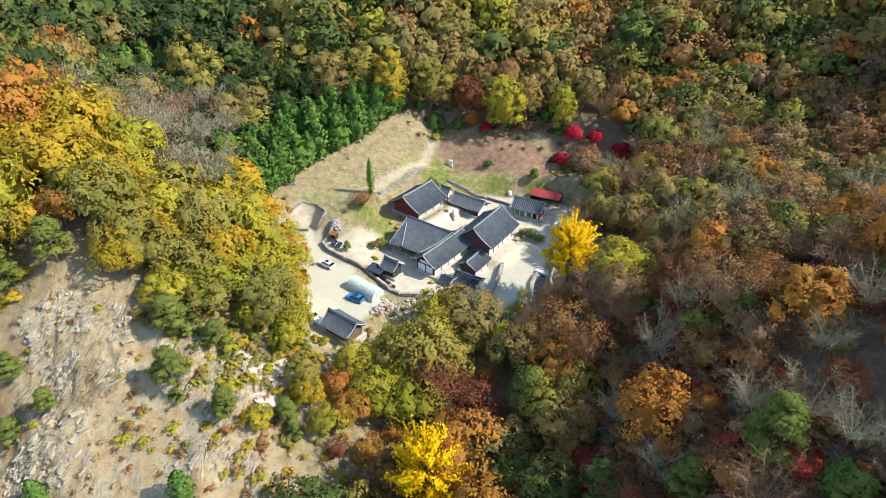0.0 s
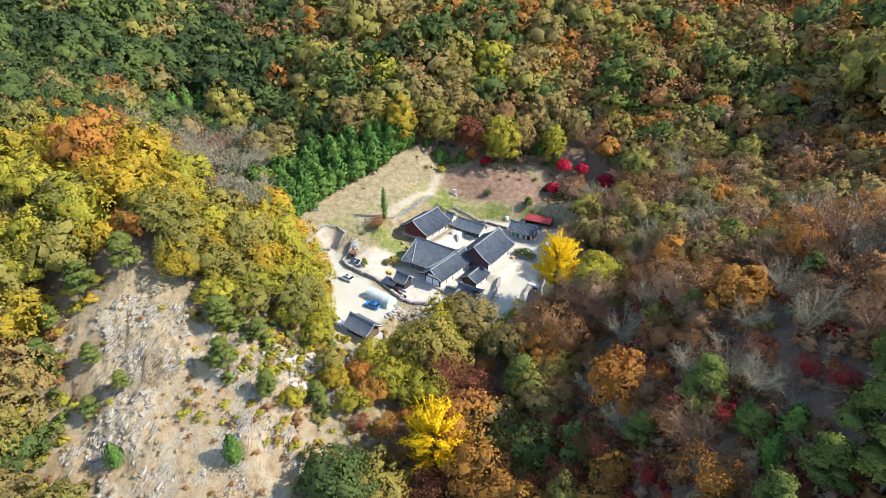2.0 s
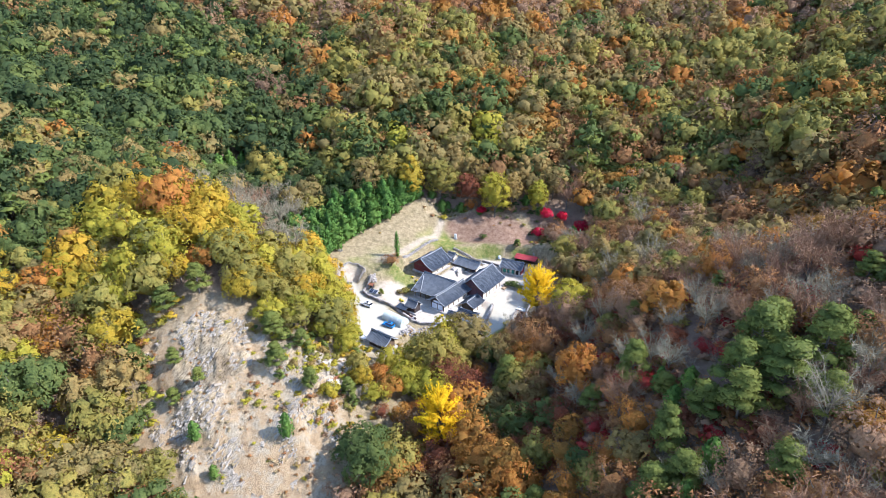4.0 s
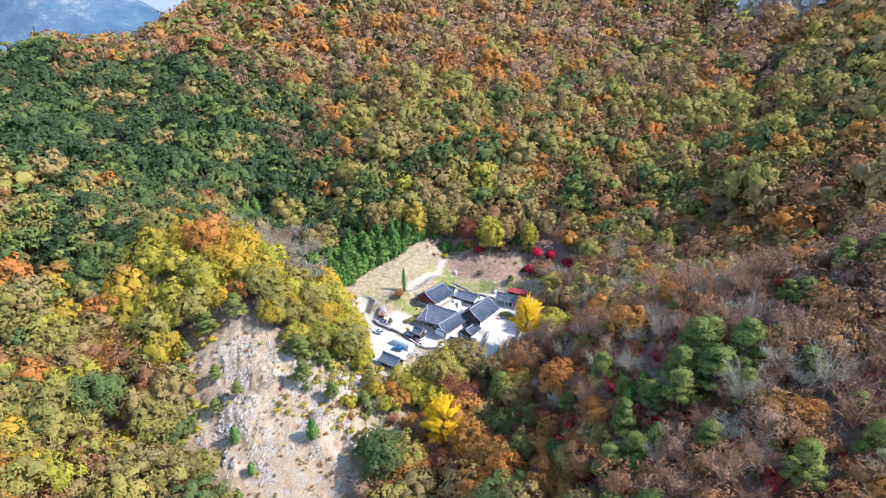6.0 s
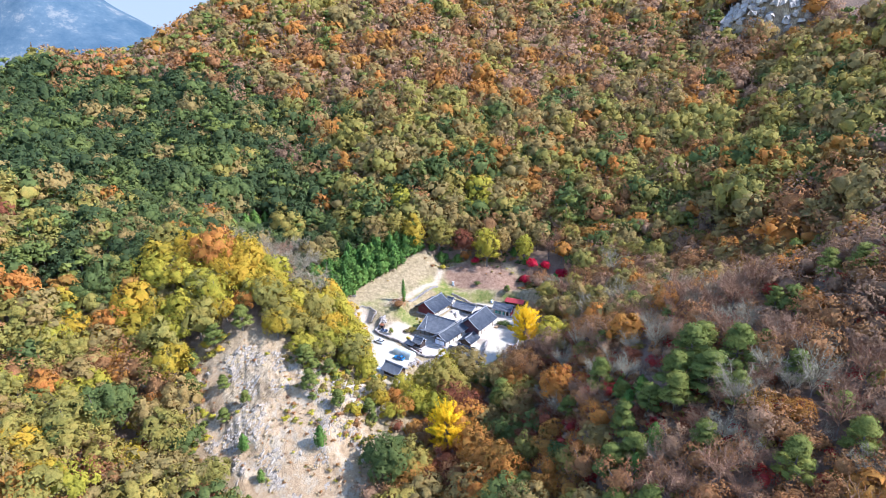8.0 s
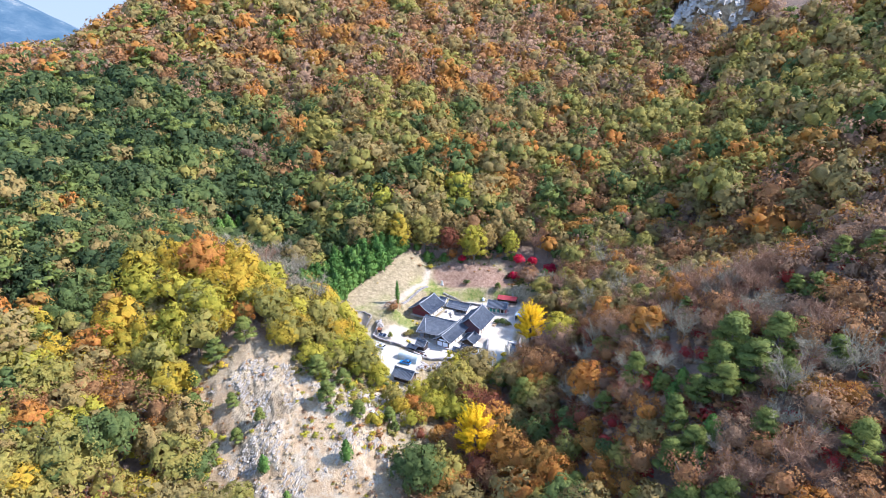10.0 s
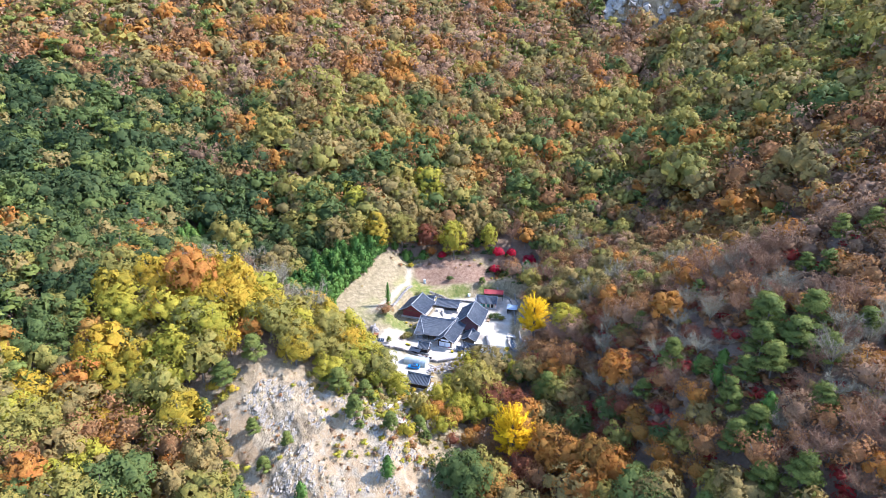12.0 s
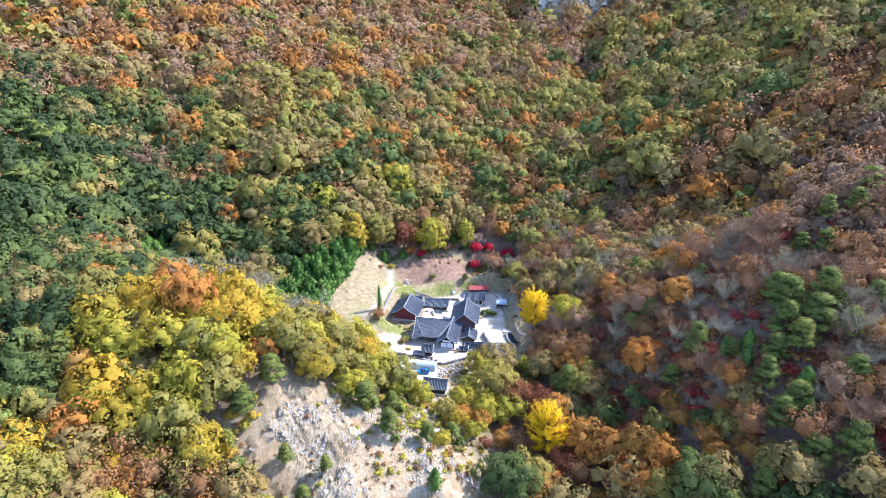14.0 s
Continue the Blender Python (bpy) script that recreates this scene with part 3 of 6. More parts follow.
# every pattern is a tree 1 unit in crown radius; slot 0 bark, slot 1 foliage; returned as (bark, foliage)
def canopy(seed, lobes, leaves, size, lump=0.42, spread=0.55, limbs=1, ragged=0.12, crisp=0.5, high=1.0, loose=0.3, full=0.92):
    """A closed domed crown of merged leaf masses with loose sprays all over it."""
    rng = np.random.default_rng(seed)
    k = np.arange(lobes)
    el = np.arcsin(np.clip((-0.22 if high < 1.2 else -0.72) + (1.2 if high < 1.2 else 1.7) * (k + 0.5) / lobes, -1, 1))
    az = k * 2.399 + rng.uniform(-0.5, 0.5, lobes)
    rad = spread * rng.uniform(0.8, 1.15, lobes) * (1 + 0.14 * np.cos(2 * az + rng.uniform(0, 6.28)))
    c = np.stack([np.cos(el) * np.cos(az) * rad * 1.1, np.cos(el) * np.sin(az) * rad * 1.1, np.sin(el) * rad * high + 0.95 * high], 1)
    r = lump * rng.uniform(0.72, 1.2, lobes)
    flat = np.array([1, 1, 0.85])
    mass = ICO_V[None] * rng.uniform(0.78, 1.14, (lobes, 12, 1)) * r[:, None, None] * full * flat + c[:, None]
    F = (np.arange(lobes)[:, None, None] * 12 + ICO_F[None]).reshape(-1, 3)
    M = mass.reshape(-1, 3)

    def depth(p):
        return (np.linalg.norm((p[:, None] - c[None]) / flat, axis=2) / r[None]).min(1)
    # faces buried in the next mass or under the crown are never seen
    core = np.array([0, 0, 0.9 * high])
    heart = core + ICO_V * (spread * 0.74) * np.array([1.05, 1.05, 0.95 * high])
    heart[:, 2] = np.maximum(heart[:, 2], 0.45)
    mid = M[F].mean(1)
    F = F[(depth(mid) > 0.7) & ((mid - np.repeat(c, 20, 0))[:, 2] > -0.35 * np.repeat(r, 20)) & (np.linalg.norm((mid - core) / np.array([1.05, 1.05, 0.95 * high]), axis=1) > spread * 0.7)]
    pick = rng.integers(0, lobes, leaves * 4)
    d = unit(rng.normal(size=(leaves * 4, 3)) + unit(c[pick] - np.array([0, 0, 0.7])) * 0.8)
    at = c[pick] + d * r[pick][:, None] * rng.uniform(full - 0.03, 1.0 + ragged, (leaves * 4, 1)) * flat
    ok = (depth(at) > full - 0.06) & (at[:, 2] > 0.3)
    at, d = at[ok][:leaves], d[ok][:leaves]
    foliage = join(tufts(rng, at, unit(d + unit(at - np.array([0, 0, 0.6])) + np.array([0, 0, 0.35])), size, loose) + (1,), (M, F, 1), (heart, ICO_F[heart[ICO_F].mean(1)[:, 2] > 0.6], 1))
    bark = [rods(np.array([[0, 0, -0.35]]), np.array([[0, 0, 0.8]]), [0.075], [0.05], 4) + (0,)]
    ends = c[rng.permutation(lobes)[:limbs]]
    bark.append(rods(np.repeat(np.array([[0, 0, 0.6]]), len(ends), 0), ends, np.full(len(ends), 0.035), np.full(len(ends), 0.012), 3) + (0,))
    return finish(join(*bark), foliage, c, (0, 0, 0.6 * high), (crisp, 0.8, 0.6))


def bare(seed, limbs=7, twigs=18, width=0.012, leaves=0, size=0.1):
    rng = np.random.default_rng(seed)
    az = rng.uniform(0, 6.28) + np.arange(limbs) * 2.4
    base = np.stack([0 * az, 0 * az, rng.uniform(0.5, 1.0, limbs)], 1)
    d = np.stack([np.cos(az) * 0.75, np.sin(az) * 0.75, rng.uniform(0.7, 1.3, limbs)], 1)
    tip = base + d * rng.uniform(0.75, 1.15, (limbs, 1))
    bark = rods(np.array([[0, 0, -0.35]]), np.array([[0, 0, 1.3]]), [0.04], [0.018], 4)
    limb = rods(base, tip, np.full(limbs, 0.02), np.full(limbs, 0.007), 3)
    t = rng.uniform(0.25, 1.0, (limbs * twigs, 1))
    b = np.repeat(base, twigs, 0) * (1 - t) + np.repeat(tip, twigs, 0) * t
    dd = unit(np.repeat(d, twigs, 0) * 0.6 + rng.normal(size=(limbs * twigs, 3)) * 0.75 + np.array([0, 0, 0.35]))
    e = b + dd * rng.uniform(0.16, 0.44, (limbs * twigs, 1))
    side = unit(np.cross(dd, rng.normal(size=dd.shape))) * width
    tw = np.stack([b - side, b + side, e], 1).reshape(-1, 3)
    t2 = rng.uniform(0.3, 0.9, (len(b), 1))
    b2 = b * (1 - t2) + e * t2
    d2 = unit(dd + rng.normal(size=dd.shape) * 0.8)
    e2 = b2 + d2 * rng.uniform(0.15, 0.35, (len(b), 1))
    s2 = unit(np.cross(d2, rng.normal(size=dd.shape))) * width * 0.8
    tw2 = np.stack([b2 - s2, b2 + s2, e2], 1).reshape(-1, 3)
    t3 = rng.uniform(0.4, 1.0, (len(b), 1))
    b3 = b * (1 - t3) + e * t3
    d3 = unit(dd + rng.normal(size=dd.shape) * 1.0)
    e3 = b3 + d3 * rng.uniform(0.1, 0.28, (len(b), 1))
    tw2 = np.concatenate([tw2, np.stack([b3 - s2, b3 + s2, e3], 1).reshape(-1, 3)])
    foliage = [(tw, np.arange(len(tw)).reshape(-1, 3), 1), (tw2, np.arange(len(tw2)).reshape(-1, 3), 1), limb + (1,)]
    if leaves:
        pick = rng.integers(0, len(e2), leaves)
        foliage.append(tufts(rng, e2[pick], dd[pick], size) + (1,))
    return finish(join(bark + (0,)), join(*foliage))


def pine(seed, pads=13, needles=38, size=0.16, tall=1.0):
    rng = np.random.default_rng(seed)
    h = np.sort(rng.uniform(0.7, 2.3 * tall, pads))
    az = np.arange(pads) * 2.4 + rng.uniform(-0.4, 0.4, pads)
    out = (0.95 - 0.75 * ((h - 0.7) / (1.6 * tall)).clip(0, 1) ** 1.3) * rng.uniform(0.45, 0.8, pads)
    c = np.stack([np.cos(az) * out, np.sin(az) * out, h], 1)
    c[-1, :2] *= 0.2
    r = rng.uniform(0.28, 0.42, pads)
    pick = np.repeat(np.arange(pads), needles)
    d = unit(rng.normal(size=(len(pick), 3)) * np.array([1, 1, 0.7]) + np.array([0, 0, 0.25]))
    at = c[pick] + d * r[pick][:, None] * np.array([1, 1, 0.42]) * rng.uniform(0.7, 1.1, (len(pick), 1))
    foliage = [tufts(rng, at, unit(d + np.array([0, 0, 0.8])), size, 0.7, 1.3) + (1,), blobs(rng, c, r * 0.8, 0.32) + (1,)]
    bark = [rods(np.array([[0, 0, -0.35]]), np.array([[0, 0, 2.2 * tall]]), [0.06], [0.02], 5) + (0,),
            rods(c * np.array([0, 0, 1]) - np.array([0, 0, 0.12]), c, np.full(pads, 0.022), np.full(pads, 0.01), 3) + (0,)]
    return finish(join(*bark), join(*foliage), c, (0, 0, 0.3), (0.6, 0.5, 0.6))


def spire(seed, leaves=260, size=0.2, tall=3.4, belly=1.0, droop=0.0):
    """A narrow pointed crown: cypress, fir or a bamboo plume."""
    rng = np.random.default_rng(seed)
    t = rng.uniform(0, 1, leaves) ** 0.8
    az = rng.uniform(0, 6.28, leaves)
    prof = belly * np.sin(np.pi * np.clip(t * 0.86 + 0.14, 0, 1)) ** 0.7 * (1 - 0.35 * t)
    prof = prof * (1 + 0.16 * np.sin(az * 3 + t * 19) + 0.1 * np.sin(az * 5 - t * 31))
    at = np.stack([np.cos(az) * prof, np.sin(az) * prof, 0.15 + t * tall], 1)
    d = unit(np.stack([np.cos(az), np.sin(az), 0.5 - droop + 0 * az], 1))
    k = 6
    lv = np.linspace(0.12, 0.85, k)
    cores = np.stack([0 * lv, 0 * lv, 0.15 + lv * tall], 1)
    cr = 0.8 * belly * np.sin(np.pi * np.clip(lv * 0.86 + 0.14, 0, 1)) ** 0.7 * (1 - 0.35 * lv)
    foliage = [tufts(rng, at, d, size, 0.7, 1.2) + (1,), blobs(rng, cores, cr, max(0.8, tall / 6 / belly)) + (1,)]
    return finish(join(rods(np.array([[0, 0, -0.4]]), np.array([[0, 0, tall * 0.8]]), [0.09], [0.03], 4) + (0,)), join(*foliage), cores, (0, 0, 0), (0.6, 0.2, 0.8))


def ginkgo_pattern(seed, branches=90, per=64, size=0.058):
    """Ascending spurs thick with leaves, a ragged pointed outline."""
    rng = np.random.default_rng(seed)
    t = (np.arange(branches) + 0.5) / branches
    az = np.arange(branches) * 2.4 + rng.uniform(-0.4, 0.4, branches)
    b = np.stack([0 * t, 0 * t, 0.55 + 1.45 * t], 1)
    reach = (1.0 * np.sin(np.pi * (0.2 + 0.74 * t)) ** 0.8) * rng.uniform(0.75, 1.2, branches)
    e = b + np.stack([np.cos(az) * reach, np.sin(az) * reach, 0.25 + 0.4 * t + rng.uniform(0, 0.35, branches)], 1)
    s = np.repeat(np.arange(branches), per)
    u = rng.uniform(0.3, 1.05, (len(s), 1))
    at = b[s] * (1 - u) + e[s] * u + rng.normal(size=(len(s), 3)) * 0.055
    out = unit(e[s] - b[s] + np.array([0, 0, 0.3]))
    foliage = join(tufts(rng, at, out, size, 1.0) + (1,), rods(b * 0.7 + e * 0.3, e, np.full(branches, 0.05), np.full(branches, 0.02), 4) + (1,))
    bark = join(rods(np.array([[0, 0, -0.3]]), np.array([[0, 0, 2.1]]), [0.07], [0.02], 6) + (0,), rods(b, b * 0.5 + e * 0.5, np.full(branches, 0.02), np.full(branches, 0.01), 3) + (0,))
    return finish(bark, foliage, b * 0.4 + e * 0.6, (0, 0, 0.9), (0.6, 0.7, 0.5))


PATTERNS = {
    ("round", 0): [canopy(s, 26, 1700, 0.064, 0.29, 0.70, 7, 0.15, 0.5, loose=0.5, full=0.9) for s in (1, 2, 3, 4, 5)],
    ("tower", 0): [canopy(s, 46, 2000, 0.068, 0.29, 0.70, 7, 0.15, 0.5, 1.75, 0.5, 0.9) for s in (101, 102, 103)],
    ("round", 1): [canopy(s, 20, 840, 0.078, 0.31, 0.69, 5, 0.14, 0.45, loose=0.45, full=0.9) for s in (11, 12, 13, 14, 15)],
    ("round", 2): [canopy(s, 12, 280, 0.125, 0.34, 0.66, ragged=0.12, crisp=0.35, loose=0.35) for s in (21, 22, 23, 24, 25)],
    ("round", 3): [canopy(s, 9, 90, 0.195, 0.38, 0.62, ragged=0.12, crisp=0.35) for s in (26, 27, 28)],
    ("thin", 0): [canopy(s, 22, 1900, 0.05, 0.29, 0.68, 12, 0.32, 0.4, loose=0.8, full=0.5) for s in (31, 32, 33)],
    ("thin", 1): [canopy(s, 15, 650, 0.078, 0.31, 0.66, 8, 0.28, 0.35, loose=0.7, full=0.58) for s in (34, 35, 36)],
    ("thin", 2): [canopy(s, 12, 270, 0.115, 0.34, 0.65, ragged=0.22, crisp=0.3, loose=0.6, full=0.72) for s in (37, 38, 39)],
    ("thin", 3): [canopy(s, 9, 105, 0.17, 0.38, 0.61, ragged=0.2, crisp=0.3, loose=0.5, full=0.76) for s in (97, 98)],
    ("thin", 4): [canopy(s, 5, 52, 0.19, 0.40, 0.55, ragged=0.4) for s in (94, 95, 96)],
    ("bare", 0): [bare(s, 14, 36, 0.006, 30, 0.03) for s in (41, 42, 43, 44)],
    ("bare", 1): [bare(s, 14, 20, 0.013, 20, 0.05) for s in (45, 46, 47)],
    ("bare", 2): [canopy(s, 12, 250, 0.12, 0.34, 0.65, ragged=0.2, crisp=0.35) for s in (48, 49)],
    ("bare", 3): [canopy(s, 9, 100, 0.18, 0.38, 0.61, ragged=0.2, crisp=0.35) for s in (50, 40)],
    ("round", 4): [canopy(s, 6, 36, 0.19, 0.42, 0.52, ragged=0.3) for s in (81, 82, 83)],
    ("bare", 4): [bare(s, 6, 12, 0.015, 16, 0.06) for s in (91, 92, 93)],
    ("pine", 0): [pine(s, 24, 125, 0.062) for s in (51, 52, 53)],
    ("pine", 1): [pine(s, 14, 34, 0.13) for s in (54, 55, 56)],
    ("pine", 2): [pine(s, 9, 16, 0.22) for s in (57, 58)],
    ("spire", 0): [spire(s, 420, 0.2) for s in (61, 62)],
    ("spire", 1): [spire(s, 150, 0.32) for s in (63, 64)],
    ("spire", 2): [spire(s, 100, 0.3) for s in (65, 66)],
    ("plume", 0): [spire(s, 330, 0.3, 3.4, 1.0, 0.8) for s in (71, 72, 73)],
}
for form in ("pine", "spire"):
    PATTERNS[(form, 3)] = PATTERNS[(form, 2)]
PATTERNS[("plume", 3)] = PATTERNS[("plume", 1)] = PATTERNS[("plume", 2)] = PATTERNS[("plume", 0)]
FORM = {"gold": "round", "lime": "round", "olive": "round", "green": "round", "holm": "round", "orange": "round", "russet": "thin", "brown": "round", "maroon": "thin",
        "crimson": "round", "scarlet": "thin", "pine": "pine", "larch": "spire", "bamboo": "plume", "twig": "bare", "mauve": "bare", "thicket": "thin", "ash": "thin", "straw": "round"}
KINDS = list(FORM)


def placed(pattern, spots):
    """Copies of one pattern, as arrays, at spots of x, y, z, crown radius, height factor, turn, tone."""
    (bv, bf, bs, bn), (fv, ff, fs, fn) = pattern
    v, f, s, m = np.concatenate([bv, fv]), np.concatenate([bf, ff + len(bv)]), np.concatenate([bs, fs]), np.concatenate([bn, fn])
    n = len(spots)
    c, si = np.cos(spots[:, 5])[:, None], np.sin(spots[:, 5])[:, None]
    R, H = spots[:, 3][:, None], (spots[:, 3] * spots[:, 4])[:, None]
    x = (v[None, :, 0] * c - v[None, :, 1] * si) * R + spots[:, 0][:, None]
    y = (v[None, :, 0] * si + v[None, :, 1] * c) * R + spots[:, 1][:, None]
    z = v[None, :, 2] * H + spots[:, 2][:, None]
    V = np.stack([x, y, z], 2).reshape(-1, 3)
    F = (np.arange(n)[:, None, None] * len(v) + f[None]).reshape(-1, 3)
    N = np.stack([m[None, :, 0] * c - m[None, :, 1] * si, m[None, :, 0] * si + m[None, :, 1] * c, np.repeat(m[None, :, 2], n, 0)], 2).reshape(-1, 3)
    return V, F, np.tile(s, n), np.repeat(spots[:, 6], len(v)), N


def woods(name, label, trees, rng):
    """One wood as one object: trees is a list of (kind index, detail, spot)."""
    mats = [BARK] + [LEAF[k] for k in KINDS]
    V, F, S, T, N, n = [], [], [], [], [], 0
    kinds, detail = np.array([t[0] for t in trees]), np.array([t[1] for t in trees])
    spots = np.array([t[2] for t in trees])
    which = rng.integers(0, 60, len(trees))
    for k in range(len(KINDS)):
        for d in (0, 1, 2, 3, 4):
            options = PATTERNS.get((FORM[KINDS[k]], d), [])
            for o, pattern in enumerate(options):
                sel = (kinds == k) & (detail == d) & (which % len(options) == o)
                if sel.any():
                    v, f, s, tone, soft = placed(pattern, spots[sel])
                    N.append(soft)
                    V.append(v)
                    F.append(f + n)
                    S.append(np.where(s == 0, 0, k + 1))
                    T.append(tone)
                    n += len(v)
    me = mesh_from(name, np.concatenate(V), np.concatenate(F), mats, np.concatenate(S), [("tone", np.concatenate(T))], True, np.concatenate(N))
    return tagged(new(name, me), label, "forest", kind="stuff")


def around(x, y, cx, cy, rx, ry):
    return np.exp(-((x - cx) / rx) ** 2 - ((y - cy) / ry) ** 2)


def mixture(x, y):
    """How common each kind of tree is at a place in the plan."""
    w = {k: np.zeros_like(x) for k in KINDS}

    def add(mask, **shares):
        for k in w:
            w[k] = w[k] * (1 - mask) + mask * shares.get(k, 0.0)
    one = np.ones_like(x)
    add(one, olive=.30, brown=.26, russet=.14, orange=.07, green=.15, pine=.05, ash=.03)
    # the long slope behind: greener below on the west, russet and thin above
    # lighter ash here also stands in for missing light and distance haze
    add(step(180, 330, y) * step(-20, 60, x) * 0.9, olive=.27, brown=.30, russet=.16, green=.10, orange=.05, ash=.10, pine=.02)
    # real evergreens, but their large dark share also stands in for cloud shade
    add(step(-40, -90, x) * step(170, 200, y) * (1 - step(300, 360, y)), holm=.44, green=.24, pine=.08, olive=.06, brown=.12, thicket=.03, russet=.03)
    add(around(x, y, 15, 270, 75, 55) * 0.85, orange=.22, olive=.25, brown=.21, green=.15, russet=.13, pine=.04)
    add(around(x, y, -15, 205, 45, 22) * 0.9, olive=.42, lime=.10, brown=.34, green=.10, orange=.04)
    # pinkish half-bare trees, with extra ash as painted haze higher up
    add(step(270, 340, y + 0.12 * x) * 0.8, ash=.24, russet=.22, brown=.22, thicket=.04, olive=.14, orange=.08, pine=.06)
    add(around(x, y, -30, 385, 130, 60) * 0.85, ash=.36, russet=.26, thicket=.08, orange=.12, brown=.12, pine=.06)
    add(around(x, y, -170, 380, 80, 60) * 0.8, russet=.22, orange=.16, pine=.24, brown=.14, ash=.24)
    add(around(x, y, -105, 215, 55, 32) * 0.9, holm=.42, green=.22, pine=.14, olive=.08, brown=.10, thicket=.04)
    # the sunny knoll, down to its northern brow
    brow = 121 + 0.45 * np.clip(-62 - x, 0, 30)
    sunny = 1 - step(brow, brow + 5, y) * step(-50, -55, x)
    add(step(0.28, 0.5, around(x, y, -95, 122, 68, 42)) * sunny, gold=.46, lime=.42, olive=.07, orange=.03, brown=.02)
    add(around(x, y, -48, 118, 18, 24) * 0.8 * sunny, lime=.55, gold=.25, olive=.15, brown=.05)
    add(step(0.4, 0.6, around(x, y, -40, 106, 14, 22)), lime=.6, gold=.25, olive=.15)
    add(step(-98, -122, x) * step(60, 80, y) * (1 - step(150, 170, y)) * 0.8, olive=.34, gold=.18, lime=.10, brown=.20, green=.05, orange=.08, russet=.05)
    valley = np.maximum(step(-118, -132, x + 0.25 * (y - 120)) * step(95, 112, y), step(-88, -98, x) * step(126, 138, y))
    add(valley * (1 - step(185, 215, y)), holm=.16, green=.24, pine=.10, brown=.20, maroon=.03, olive=.20, orange=.04, thicket=.03)
    add((1 - sunny) * step(-112, -104, x) * (1 - step(140, 150, y)), holm=.35, thicket=.25, green=.15, twig=.25)
    add(np.clip(1.6 * around(x, y, -75, 158, 14, 22), 0, 1) * (1 - sunny), twig=.84, mauve=.06, holm=.10)
    add(step(-115, -150, x) * step(165, 190, y) * (1 - step(330, 370, y)) * 0.9, holm=.50, green=.20, pine=.12, brown=.12, russet=.06)
    # foreground hollow on the west
    add(step(95, 75, y) * step(-60, -80, x), olive=.28, green=.12, lime=.09, orange=.10, russet=.12, maroon=.09, gold=.07, brown=.13)
    # below the yard
    add(step(0.3, 0.5, around(x, y, -12, 91, 24, 15)), lime=.46, olive=.30, gold=.10, brown=.10, orange=.04)
    add(step(0.3, 0.6, around(x, y, -17, 77, 13, 14)), lime=.5, gold=.2, olive=.2, orange=.1)
    add(step(0.35, 0.6, around(x, y, 6, 38, 17, 24)), olive=.24, russet=.28, orange=.18, maroon=.20, brown=.10)
    add(around(x, y, 15, 60, 9, 12) * 0.9, thicket=.15, maroon=.32, russet=.33, orange=.20)
    add(around(x, y, 10, 76, 10, 9), maroon=.6, orange=.2, russet=.2)
    # the eastern spur
    east = step(12, 28, x - 0.15 * (100 - y)) * (1 - step(160, 205, y + 0.25 * x))
    add(east, twig=.22, mauve=.26, russet=.20, ash=.08, brown=.04, scarlet=.06, maroon=.06, orange=.05, pine=.03)
    add(east * step(44, 60, x) * (1 - step(95, 115, y)), mauve=.42, twig=.20, russet=.18, ash=.04, orange=.06, pine=.05, scarlet=.05)
    add(east * around(x, y, 64, 28, 16, 12) * 0.7, pine=.55, twig=.25, orange=.2)
    add(east * around(x, y, 55, 120, 30, 32) * 0.8, russet=.34, brown=.36, olive=.18, twig=.06, orange=.06)
    add(east * step(70, 90, x) * step(80, 105, y) * 0.9, russet=.46, brown=.30, ash=.06, orange=.10, maroon=.04, pine=.04)
    return w


